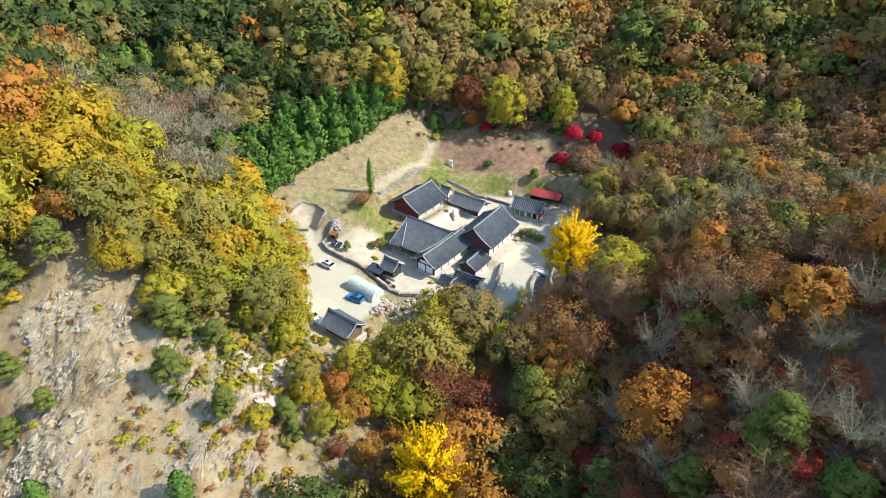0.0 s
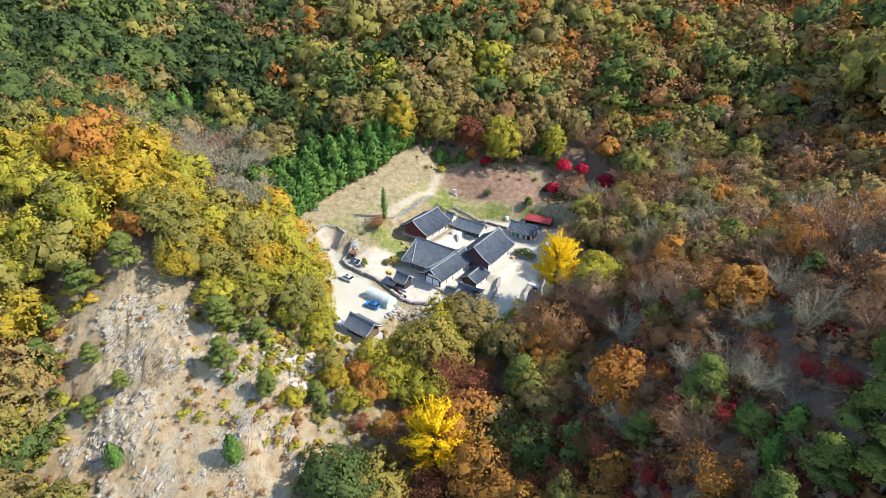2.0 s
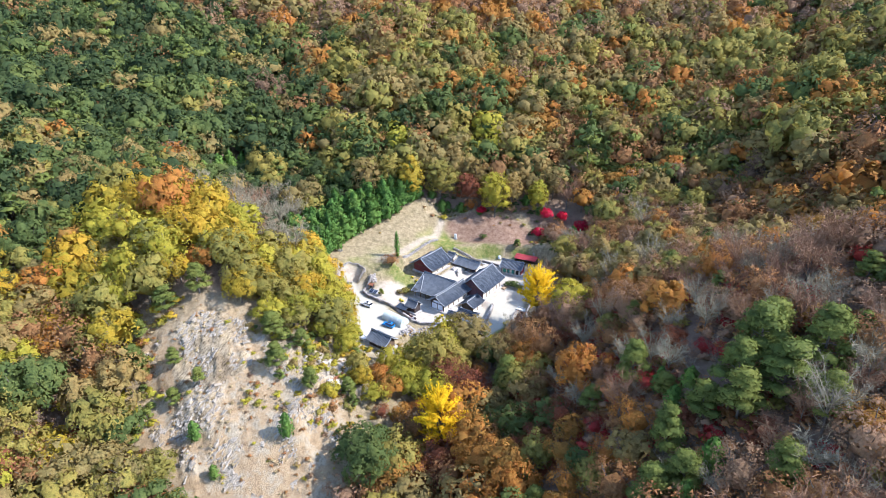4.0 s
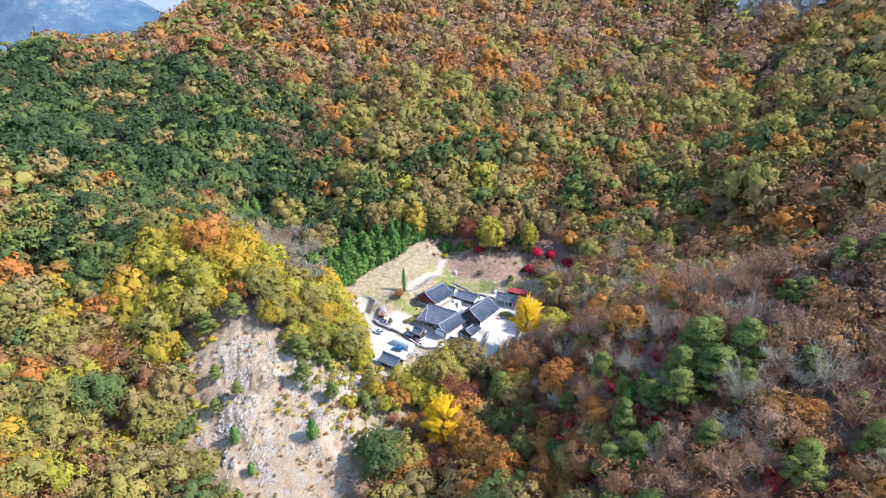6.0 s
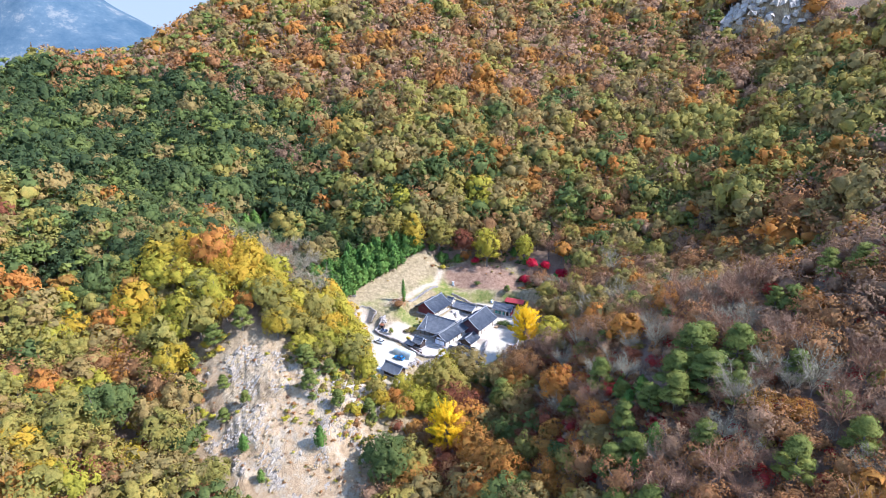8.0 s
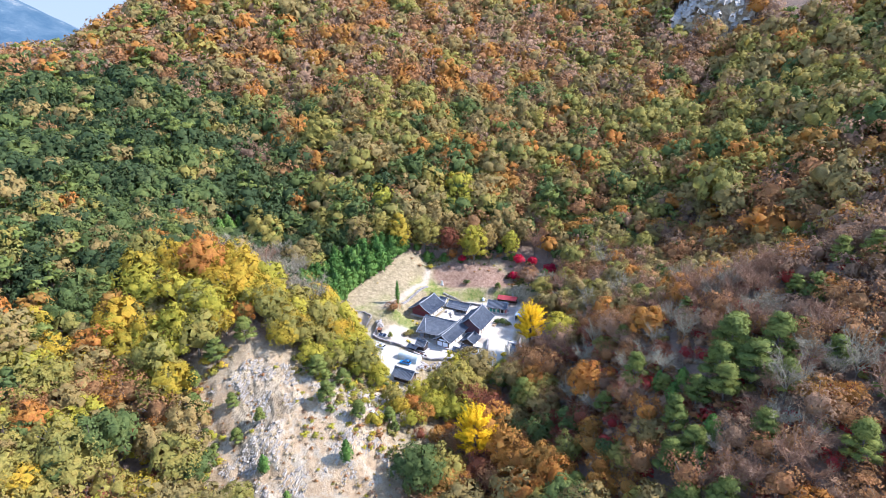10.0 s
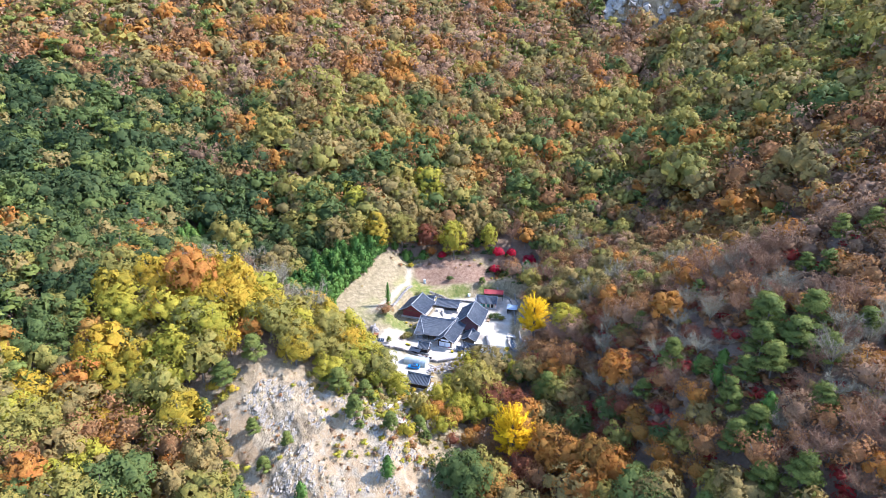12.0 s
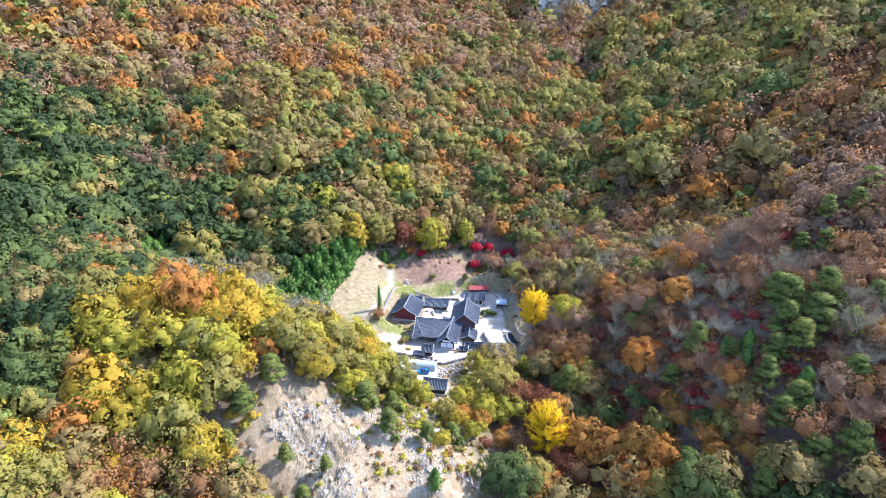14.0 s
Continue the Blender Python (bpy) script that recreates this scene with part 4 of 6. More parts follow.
# trees that stand out: x, y and crown radius
NAMED = {
    "crimson": [(38, 173.5, 2.8), (42, 179.3, 3.0), (55.5, 172, 3.6), (48.5, 178, 2.6), (14, 183.6, 2.2)],
    "pine": [(-51, 85, 4.0), (-48, 75, 3.6), (-43, 84.5, 3.0), (-38, 71, 3.0), (-28.5, 73.5, 2.8), (-75, 68, 2.6), (-68, 70, 2.2), (-77, 76, 2.6), (-89, 77, 4.0), (-90, 85, 2.8), (-84, 91, 4.4), (-75, 95, 4.4),
             (59, 35, 6.2), (60, 26.5, 6.2), (68, 30, 5.8), (52, 25, 5.0), (65, 42, 5.2), (54, 31, 5.0), (44, 38.5, 3.0), (78, 22, 4.4), (65, -2, 4.4), (133, 103, 4.6), (88, 51, 3.4), (78, -1, 4.4), (107, 47, 4.6), (102, 53, 4.0),
             (35, 16, 4.6), (33, 5, 4.6), (38, 0, 4.8), (17, 27, 3.8), (22, 9, 4.0), (48, 73, 3.2), (32.5, 48, 3.4), (47, 28, 4.0)],
    "larch": [(-66, 58, 1.9), (-42, 58, 2.1), (-59, 50, 1.5), (-61, 43, 1.5), (44, 33.5, 2.0), (48, 36.5, 2.2), (43.8, 40.5, 1.8), (45, 17.5, 2.4), (16, 37, 2.4), (39, 12, 2.2),
              (-106, 186, 3.0), (-101, 189, 3.3), (-96.5, 188, 2.8), (-103, 195, 3.4), (-97.5, 196, 3.2), (-92.5, 193, 2.6), (-100.5, 202, 3.2), (-95, 203, 2.8)],
    "mauve": [(51, 183, 6.0, 1.8), (27, 182, 2.6)],
    "orange": [(9.5, 185.5, 3.2), (36.5, 32, 5.0), (31, 29, 4.0), (33.7, 63.6, 4.2), (38.5, 59.5, 2.6), (24, 37, 4.6), (23, 27, 4.4), (26, 17, 4.4), (66.5, 14, 4.8), (72, 10, 3.8), (83, 134, 4.4), (54, 83, 4.6), (9, 86, 3.0), (-9, 74, 2.6)],
    "maroon": [(8, 189, 5.0, 1.6), (5.5, 79, 5.2), (0, 70, 3.8), (10, 74, 4.0), (-19, 69, 2.6), (-14, 62, 3.2), (50, 52.5, 3.4), (46, 55, 3.0), (35.5, 82, 3.8), (31, 85, 3.2), (-105, 73, 3.6), (-97, 58, 3.6), (43, 96, 3.4)],
    "scarlet": [(23, 59.5, 3.0), (42, 43.5, 2.6), (56.5, 42, 2.6), (31, 39, 2.6), (27, 55, 2.4), (38, 51, 2.0), (54, 46, 2.2)],
    "ash": [(56, 74, 4.6), (62, 58, 4.4)],
    "russet": [(23.5, 90, 7.0), (19, 97, 3.6), (-106, 55, 3.8), (30, 104, 3.6), (41, 68, 4.6), (36, 46, 4.4), (30, 73, 3.6), (45, 62, 3.8), (47, 102, 4.6)],
    "gold": [(-38.5, 126, 4.2), (-34.5, 110, 4.4), (-17, 188, 6.6, 1.5)],
    "lime": [(19.8, 182.5, 6.0, 1.9), (38.5, 184, 4.8, 1.6), (-10, 94, 5.0), (-2, 97, 5.4), (-9, 84, 4.6), (-41.5, 133, 4.4), (-37, 118, 4.8), (-33, 102.5, 4.2), (-30.5, 96.5, 3.6), (13.5, 94.5, 3.4), (38.5, 103.5, 7.3), (-33, 71, 2.8), (-30.7, 89.5, 3.8), (-32, 95, 3.4), (-38, 92, 3.6), (-17.5, 87, 4.6)],
    "olive": [(-4, 191, 6.8, 1.5), (-26, 190, 6.4, 1.5), (6, 97, 4.2), (8.5, 27, 5.6), (24, 75, 4.8), (18, 80, 4.4)],
    "twig": [(45, 50, 4.6), (41, 55, 4.2), (30, 52, 4.4), (36, 75, 4.6), (47, 45, 4.0), (52, 60, 4.4), (57, 53, 4.6), (60, 66, 4.8), (28, 66, 4.0)],
    "brown": [(-36, 186, 6.4, 1.6), (27.5, 188, 5.0, 1.7), (33, 196, 5.4, 1.6), (14, 197, 5.6, 1.5), (46, 190, 5.4, 1.5)],
}


def scatter():
    """Where the trees of the woods stand: x, y, kind, detail and size, thinned on rock and kept off the clearing."""
    rng = np.random.default_rng(7)
    out = []
    zones = [(-175, 12, 0, 200, 6.3), (12, 130, -22, 200, 5.4), (-290, 310, 200, 300, 7.2), (-300, 260, 300, 420, 7.5), (-300, 190, 420, 505, 8.0), (130, 310, 60, 200, 8.0), (-262, -175, 90, 200, 8.0)]
    for x0, x1, y0, y1, gap in zones:
        gx, gy = np.meshgrid(np.arange(x0, x1, gap), np.arange(y0, y1, gap * 0.87))
        gx[1::2] += gap / 2
        x, y = (gx + rng.uniform(-0.36, 0.36, gx.shape) * gap).ravel(), (gy + rng.uniform(-0.36, 0.36, gx.shape) * gap).ravel()
        keep = (inside(x, y, CLEARING) < -2.2) & (inside(x, y, ROCKS) + 6 * (rough2(x, y, 9, 3) - 0.5) < -0.5) & (inside(x, y, FAR_CLIFF) + 16 * (rough2(x, y, 11, 14) - 0.5) < -1)
        keep &= (np.hypot(x + 2.6, y - 61) > 6.5) & (inside(x, y, BAMBOO) < 0.5)
        for named in NAMED.values():
            for nx, ny, nr, *_ in named:
                keep &= np.hypot(x - nx, y - ny) > 0.55 * nr + (2.8 if ny > 75 or nx < 12 else 2.3)
        keep &= ~((x > 21) & (x < 45) & (y > 106) & (y < 129))
        keep &= np.hypot(x - 29, y - 114) > 6.0
        keep &= (np.hypot(x - 50, y - 165) > 5.5) & (np.hypot(x + 22, y - 97) > 8)
        keep &= ~((y < 40) & (x > -95) & (x < 12) & (rough2(x, y, 20, 9) > 0.8))
        keep &= (x > -(y + 125) * 0.80) & ((x < -92 + (y + 62) * 2.1) | (x < (y + 128) * 0.9))
        x, y = x[keep], y[keep]
        w = mixture(x, y)
        share = np.stack([w[k] for k in KINDS], 1)
        patch = np.stack([rough2(x, y, 22, 100 + i, 2) for i in range(len(KINDS))], 1)
        share = share * np.clip(0.65 + 1.5 * (patch - 0.45), 0.15, None)
        pick = (np.cumsum(share, 1) / share.sum(1, keepdims=True) > rng.uniform(0, 1, (len(x), 1))).argmax(1)
        size = gap * (0.9 if gap < 6 else 0.98 if gap < 7 else 1.08) * rng.uniform(0.72, 1.28, len(x))
        size = size * (1 - 0.35 * step(0.3, 0.6, around(x, y, -17, 77, 13, 14)))
        for i in range(len(x)):
            out.append((x[i], y[i], pick[i], size[i], rng.uniform(0.82, 1.22), rng.uniform(0, 6.28), rng.uniform()))
    return out


SMALL = {"pine": 0.8, "larch": 0.62, "bamboo": 0.3, "twig": 0.95, "mauve": 0.95, "maroon": 0.85, "crimson": 0.8, "scarlet": 0.6}
LABELS = {"gold": "golden yellow autumn oak on the wooded knoll", "lime": "yellow-green oak turning gold in the autumn wood", "olive": "olive-brown autumn oak with a rounded crown",
          "holm": "dark green evergreen oak with a dense crown", "green": "green leafy tree still in summer colour", "orange": "orange autumn tree with a dense leafy crown", "russet": "russet tree with thin dry autumn leaves",
          "brown": "brown-leaved autumn oak with a rounded crown", "maroon": "dark red autumn maple with thin foliage", "pine": "blue-green pine with layered needle pads",
          "larch": "bright yellow-green young pine among the trees", "twig": "bare grey tree with fine leafless twigs", "mauve": "leafless purplish tree with fine twigs", "crimson": "vivid crimson maple beside the clearing", "scarlet": "small dark scarlet maple among bare trees",
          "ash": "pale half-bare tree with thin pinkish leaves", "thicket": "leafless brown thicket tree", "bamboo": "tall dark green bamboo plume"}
CATEGORY = {"pine": "pine tree", "maroon": "maple tree", "crimson": "maple tree", "scarlet": "maple tree", "larch": "conifer", "bamboo": "bamboo"}
MODELS = {}


def tree(kind, x, y, radius, tall, turn, form=None, variant=0, label="", category="", group="trees of the valley", pattern=None):
    """One tree of its own: an Empty at its foot with a trunk and a crown."""
    key = (kind, form or FORM[kind], variant) if pattern is None else (kind, "own", variant)
    if key not in MODELS:
        options = PATTERNS.get((key[1], 0)) if pattern is None else [pattern]
        bark, foliage = options[variant % len(options)]
        MODELS[key] = (mesh_from("trunk", bark[0], bark[1], [BARK]), mesh_from("crown", foliage[0], foliage[1], [LEAF[kind]], smooth=True, normals=foliage[3]))
    root = new("tree")
    root.empty_display_size = 0.5
    for name, me in zip(("trunk", "crown"), MODELS[key]):
        new(name, me).parent = root
    root.matrix_basis = pose(x, y, ground_z(x, y), 0, 0, math.degrees(turn)) @ Matrix.Diagonal((radius, radius, radius * tall, 1))
    return tagged(root, label or LABELS[kind], category or CATEGORY.get(kind, "tree"), group)


def plant_woods():
    rng = np.random.default_rng(3)
    near, groups = [], {"west": [], "east": [], "back": [], "ridge": []}
    spots = scatter()
    zs = height(np.array([s[0] for s in spots]), np.array([s[1] for s in spots]))
    for (x, y, k, size, tall, turn, tone), z in zip(spots, zs):
        kind = KINDS[k]
        size *= SMALL.get(kind, 1.0)
        if ((48 < y < 108 and -75 < x < 52) or (10 < y <= 48 and 8 < x < 64)) and len(near) < 299:
            near.append((kind, x, y, size, tall, turn, int(tone * 60)))
            continue
        detail = 1 if (y < 170 and -140 < x < 92) or (y < 200 and -110 < x < -50) else 2 if y < 330 else 3
        if detail > 1 and kind in ("twig", "mauve"):
            k = KINDS.index("thicket")
        spot = (x, y, z, size, tall, turn, tone)
        part_of = "ridge" if y > 330 else "back" if y > 190 else "west" if x < 10 else "east"
        groups[part_of].append((k, detail, spot))
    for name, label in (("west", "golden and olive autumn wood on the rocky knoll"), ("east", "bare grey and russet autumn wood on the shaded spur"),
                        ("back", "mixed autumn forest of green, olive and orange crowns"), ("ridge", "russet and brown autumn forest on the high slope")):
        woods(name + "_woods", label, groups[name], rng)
    for kind, x, y, size, tall, turn, variant in near:
        tree(kind, x, y, size, tall, turn, variant=variant % len(PATTERNS[(FORM[kind], 0)]))
    print("trees", len(near), {k: len(v) for k, v in groups.items()})


plant_woods()

# ---- trees that stand out ----
GINKGO = [ginkgo_pattern(5), ginkgo_pattern(9)]
tree("ginkgo", -2.6, 61.0, 6.4, 1.2, 0.4, pattern=GINKGO[0], variant=0, label="bright yellow ginkgo with a ragged pointed crown in the ravine", category="ginkgo tree", group="ginkgo trees")
tree("ginkgo", 29.4, 113.0, 6.4, 1.08, 2.0, pattern=GINKGO[1], variant=1, label="bright yellow ginkgo beside the temple yard", category="ginkgo tree", group="ginkgo trees")
tree("bamboo", -20.6, 150.6, 1.25, 1.5, 0.3, pattern=spire(77, 900, 0.17, 6.0, 0.95), variant=9, label="dark green columnar cypress on the dry grass", category="cypress tree", group="cypress")

for kind, spots in NAMED.items():
    for i, (x, y, r, *tall) in enumerate(spots):
        tree(kind, x, y, r, tall[0] / 1.7 if tall else 0.95 + 0.12 * math.sin(i * 2.3), i * 1.7, form="tower" if tall and kind != "mauve" else "thin" if kind == "orange" else None, variant=i % 3)
tree("russet", -22.6, 146.4, 4.2, 0.62, 0.5, label="spreading reddish-brown bush on the dry grass", category="bush", group="")
for i in range(116):
    row = i // 29
    t = (i % 29 + 0.5 * (row % 2)) / 29 * 6
    (ax, ay), (bx, by) = EDGE[int(t)], EDGE[min(int(t) + 1, 6)]
    x, y = ax + (bx - ax) * (t % 1) + 0.8 * math.sin(i * 4.1), ay + (by - ay) * (t % 1) + 0.8 * math.cos(i * 2.7)
    x, y = x - 3.2 * row, y + 3.0 * row
    tree("bamboo", x - 1.0, y + 1.0, 2.9 + 0.6 * math.sin(i * 1.9), 0.95 + 0.14 * math.cos(i), i, variant=i % 3, category="bamboo", group="bamboo at the edge of the clearing")


def brush():
    """Low scrub on the rocks, banks and the shaded spur, as one thing nobody could count."""
    rng = np.random.default_rng(17)
    trees = []

    def sow(n, x0, x1, y0, y1, test, kinds, r0, r1):
        x, y = rng.uniform(x0, x1, n), rng.uniform(y0, y1, n)
        ok = test(x, y)
        x, y = x[ok], y[ok]
        z = height(x, y)
        for i in range(len(x)):
            k = KINDS.index(kinds[rng.integers(0, len(kinds))])
            trees.append((k, 4 if FORM[KINDS[k]] in ("bare", "thin", "round") else 3, (x[i], y[i], z[i] - 0.25 * r1, rng.uniform(r0, r1), rng.uniform(0.5, 0.8), rng.uniform(0, 6.28), rng.uniform())))
    sow(420, -100, -22, 36, 98, lambda x, y: (inside(x, y, ROCKS) > -4) & (rough2(x, y, 12, 31) > 0.46), ("brown", "russet", "lime", "thicket", "russet", "mauve"), 0.35, 1.2)
    sow(620, -98, -22, 36, 94, lambda x, y: (inside(x, y, ROCKS) > -2) & (rough2(x, y, 7, 35) > 0.42), ("straw", "straw", "straw", "russet"), 0.3, 0.85)
    sow(100, -42, -8, 60, 92, lambda x, y: (inside(x, y, SCRAPE) < 0) & (inside(x, y, LOT) < -2), ("lime", "gold", "olive", "russet", "lime", "brown"), 0.7, 1.9)
    sow(60, -55, -26, 62, 98, lambda x, y: inside(x, y, LOT) < -2, ("pine", "lime", "olive", "lime", "brown"), 0.9, 2.2)
    sow(170, -108, -80, 42, 94, lambda x, y: inside(x, y, ROCKS) < 7, ("lime", "pine", "olive", "gold", "lime", "russet"), 1.3, 2.8)
    sow(260, -60, -24, 78, 112, lambda x, y: (inside(x, y, ROCKS) < 5) & (inside(x, y, LOT) < -2), ("lime", "gold", "brown", "olive", "pine", "green"), 0.8, 2.2)
    sow(260, 12, 50, 36, 84, lambda x, y: x > 10 + 0.15 * (100 - y), ("russet", "maroon", "ash", "scarlet", "russet", "ash"), 1.4, 2.4)
    sow(1000, 14, 110, -10, 104, lambda x, y: x > 12 + 0.15 * (100 - y), ("russet", "mauve", "twig", "scarlet", "ash", "russet", "mauve", "maroon", "mauve", "olive"), 1.6, 3.0)
    sow(520, 12, 76, 4, 112, lambda x, y: (x > 12 + 0.12 * (100 - y)) & (inside(x, y, LANE) < -4) & (rough2(x, y, 9, 83, 2) > 0.38), ("twig", "russet", "ash", "twig", "maroon", "thicket"), 2.0, 3.4)
    sow(150, -22, 26, 96, 112, lambda x, y: (inside(x, y, COURT) < -1) & (inside(x, y, LOT) < -1) & (inside(x, y, LANE) < -1), ("brown", "olive", "lime", "russet"), 0.5, 1.3)
    sow(260, -48, 44, 120, 192, lambda x, y: (np.abs(inside(x, y, CLEARING)) < 4) & (inside(x, y, COURT) < -3) & (inside(x, y, BAMBOO) < -3), ("olive", "green", "russet", "brown"), 0.5, 1.4)
    sow(330, -20, 66, 150, 198, lambda x, y: (inside(x, y, CLEARING) < -1) & (inside(x, y, CLEARING) > -14), ("green", "holm", "olive", "russet", "bamboo", "holm"), 1.2, 2.6)
    woods("brush", "low dry scrub and bushes of russet, olive and grey", trees, rng)


brush()


def far_mountain():
    """Hills beyond the saddle, so far away that they do not shift; haze is painted on as blue colour and glow."""
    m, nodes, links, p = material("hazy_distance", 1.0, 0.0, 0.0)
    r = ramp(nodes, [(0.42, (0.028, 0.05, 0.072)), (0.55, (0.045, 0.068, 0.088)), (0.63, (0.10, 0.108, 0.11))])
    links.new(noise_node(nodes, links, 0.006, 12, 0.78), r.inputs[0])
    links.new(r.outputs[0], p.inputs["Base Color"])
    # the blue haze tones also glow faintly, as air between would
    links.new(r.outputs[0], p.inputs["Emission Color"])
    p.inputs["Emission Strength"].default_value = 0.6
    nu, nv = 90, 26
    u, v = np.meshgrid(np.linspace(0, 1, nu), np.linspace(0, 1, nv))
    x, y = -2150 + 2000 * u, 1700 + 600 * v
    crest = 250 * np.exp(-((u - 0.42) / 0.17) ** 2) + 270 * np.exp(-((u - 0.14) / 0.2) ** 2) + 60 * np.exp(-((u - 0.75) / 0.2) ** 2)
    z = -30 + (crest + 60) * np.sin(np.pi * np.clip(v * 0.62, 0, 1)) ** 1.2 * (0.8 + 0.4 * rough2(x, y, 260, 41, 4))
    i = (np.arange(nv - 1)[:, None] * nu + np.arange(nu - 1)).ravel()
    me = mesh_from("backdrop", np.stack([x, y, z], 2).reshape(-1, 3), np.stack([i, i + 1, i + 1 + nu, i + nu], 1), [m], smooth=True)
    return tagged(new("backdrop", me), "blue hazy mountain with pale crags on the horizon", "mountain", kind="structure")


far_mountain()


def horizon_sky():
    """Pale haze of the sky low over the hills, behind everything."""
    m, nodes, links, p = material("pale_sky", 1.0, 0.0, 0.0)
    tc, sep, r = nodes.new("ShaderNodeTexCoord"), nodes.new("ShaderNodeSeparateXYZ"), ramp(nodes, [(0.0, (0.19, 0.225, 0.245)), (1.0, (0.13, 0.18, 0.225))])
    links.new(tc.outputs["Generated"], sep.inputs[0])
    links.new(sep.outputs[2], r.inputs[0])
    p.inputs["Base Color"].default_value = (0, 0, 0, 1)
    links.new(r.outputs[0], p.inputs["Emission Color"])
    p.inputs["Emission Strength"].default_value = 1.0
    geo = grid(lambda u, t: (-3100 + 3200 * u, 2480 - 700 * (1 - u) ** 2, -80 + 1000 * t), 16, 4)
    me = bpy.data.meshes.new("backdrop")
    me.from_pydata(geo[0], [], geo[1])
    me.materials.append(m)
    return tagged(new("backdrop", me), "pale blue hazy sky low over the hills", "sky", kind="structure")


# ---- building helpers ----
def part(name, geo, mat, parent, label=""):
    """Link (verts, faces) as one mesh object under a thing or a part."""
    me = bpy.data.meshes.new(name)
    me.from_pydata([tuple(v) for v in geo[0]], [], [tuple(f) for f in geo[1]])
    me.materials.append(mat)
    me.validate()
    ob = new(name, me)
    ob.parent = parent
    return tagged(ob, label)


def thing(name, x, y, z, turn, label, category, group=""):
    root = new(name)
    root.empty_display_size = 0.5
    root.matrix_basis = pose(x, y, z, 0, 0, turn)
    return tagged(root, label, category, group)


def merge(*geos):
    V, F = [], []
    for v, f in geos:
        n = len(V)
        V += [tuple(p) for p in v]
        F += [tuple(i + n for i in q) for q in f]
    return V, F


def box(x0, x1, y0, y1, z0, z1, bevel=0.0):
    if bevel <= 0:
        v = [(x, y, z) for z in (z0, z1) for x, y in ((x0, y0), (x1, y0), (x1, y1), (x0, y1))]
        return v, [(3, 2, 1, 0), (4, 5, 6, 7), (0, 1, 5, 4), (1, 2, 6, 5), (2, 3, 7, 6), (3, 0, 4, 7)]
    bm = bmesh.new()
    bmesh.ops.create_cube(bm, size=1)
    for p in bm.verts:
        p.co = ((x0 + x1) / 2 + p.co.x * (x1 - x0), (y0 + y1) / 2 + p.co.y * (y1 - y0), (z0 + z1) / 2 + p.co.z * (z1 - z0))
    bmesh.ops.bevel(bm, geom=bm.edges[:], offset=bevel, segments=1, affect="EDGES")
    bm.verts.index_update()
    out = [tuple(p.co) for p in bm.verts], [tuple(p.index for p in f.verts) for f in bm.faces]
    bm.free()
    return out


def rod(a, b, r0, r1=None, sides=8):
    v, f = rods(np.array([a], float), np.array([b], float), [r0], [r1 or r0], sides)
    f = [tuple(t) for t in f] + [tuple(range(sides))[::-1], tuple(range(sides, 2 * sides))]
    return [tuple(p) for p in v], f


def grid(fn, nu, nv, flip=False):
    v = [fn(i / nu, j / nv) for j in range(nv + 1) for i in range(nu + 1)]
    f = [(j * (nu + 1) + i, j * (nu + 1) + i + 1, (j + 1) * (nu + 1) + i + 1, (j + 1) * (nu + 1) + i) for j in range(nv) for i in range(nu)]
    return v, [q[::-1] for q in f] if flip else f


horizon_sky()

TILE = surface("roof_tile", (0.058, 0.066, 0.08), (0.10, 0.112, 0.13), (0.042, 0.048, 0.055), 0.7, 6, 0.62, 0.4, 0.03, spec=0.35, vary=0.12)
TILE_DARK = surface("roof_tile_dark", (0.022, 0.03, 0.045), (0.04, 0.05, 0.068), scale=0.8, fine=7, rough=0.75, spec=0.15)
MORTAR = surface("pale_ridge_mortar", (0.24, 0.245, 0.25), (0.36, 0.36, 0.36), (0.13, 0.13, 0.14), 1.5, 8)
OXBLOOD = surface("oxblood_boards", (0.16, 0.035, 0.04), (0.22, 0.055, 0.055), (0.09, 0.03, 0.03), 0.8, 10)
PLUM = surface("plum_boards", (0.13, 0.06, 0.065), (0.19, 0.085, 0.085), (0.08, 0.04, 0.04), 0.8, 10)
CREAM = surface("cream_plaster", (0.62, 0.55, 0.44), (0.72, 0.65, 0.55), (0.45, 0.38, 0.30), 0.7, 6)
WHITE = surface("white_panel", (0.66, 0.72, 0.80), (0.76, 0.80, 0.86), (0.5, 0.54, 0.6), 0.8, 6)
TIMBER = surface("weathered_timber", (0.10, 0.065, 0.04), (0.18, 0.12, 0.075), (0.06, 0.04, 0.03), 1.2, 12)
DARKWOOD = surface("dark_timber", (0.035, 0.028, 0.025), (0.06, 0.045, 0.04), scale=1.2, fine=12)
PALEWOOD = surface("pale_timber", (0.34, 0.23, 0.14), (0.45, 0.32, 0.20), (0.2, 0.13, 0.08), 1.2, 12)
TEAL = surface("teal_paint", (0.03, 0.20, 0.17), (0.05, 0.28, 0.23), scale=1, fine=8, rough=0.6)
RED_TIN = surface("red_tin", (0.22, 0.02, 0.025), (0.30, 0.032, 0.035), (0.2, 0.02, 0.02), 0.8, 5, 0.5, 0.2)
GREY_TIN = surface("grey_tin", (0.30, 0.36, 0.42), (0.42, 0.48, 0.54), (0.2, 0.23, 0.26), 0.8, 5, 0.45, 0.2)
GRANITE = surface("granite", (0.34, 0.31, 0.28), (0.48, 0.45, 0.41), (0.18, 0.16, 0.14), 0.9, 7, vary=0.1)
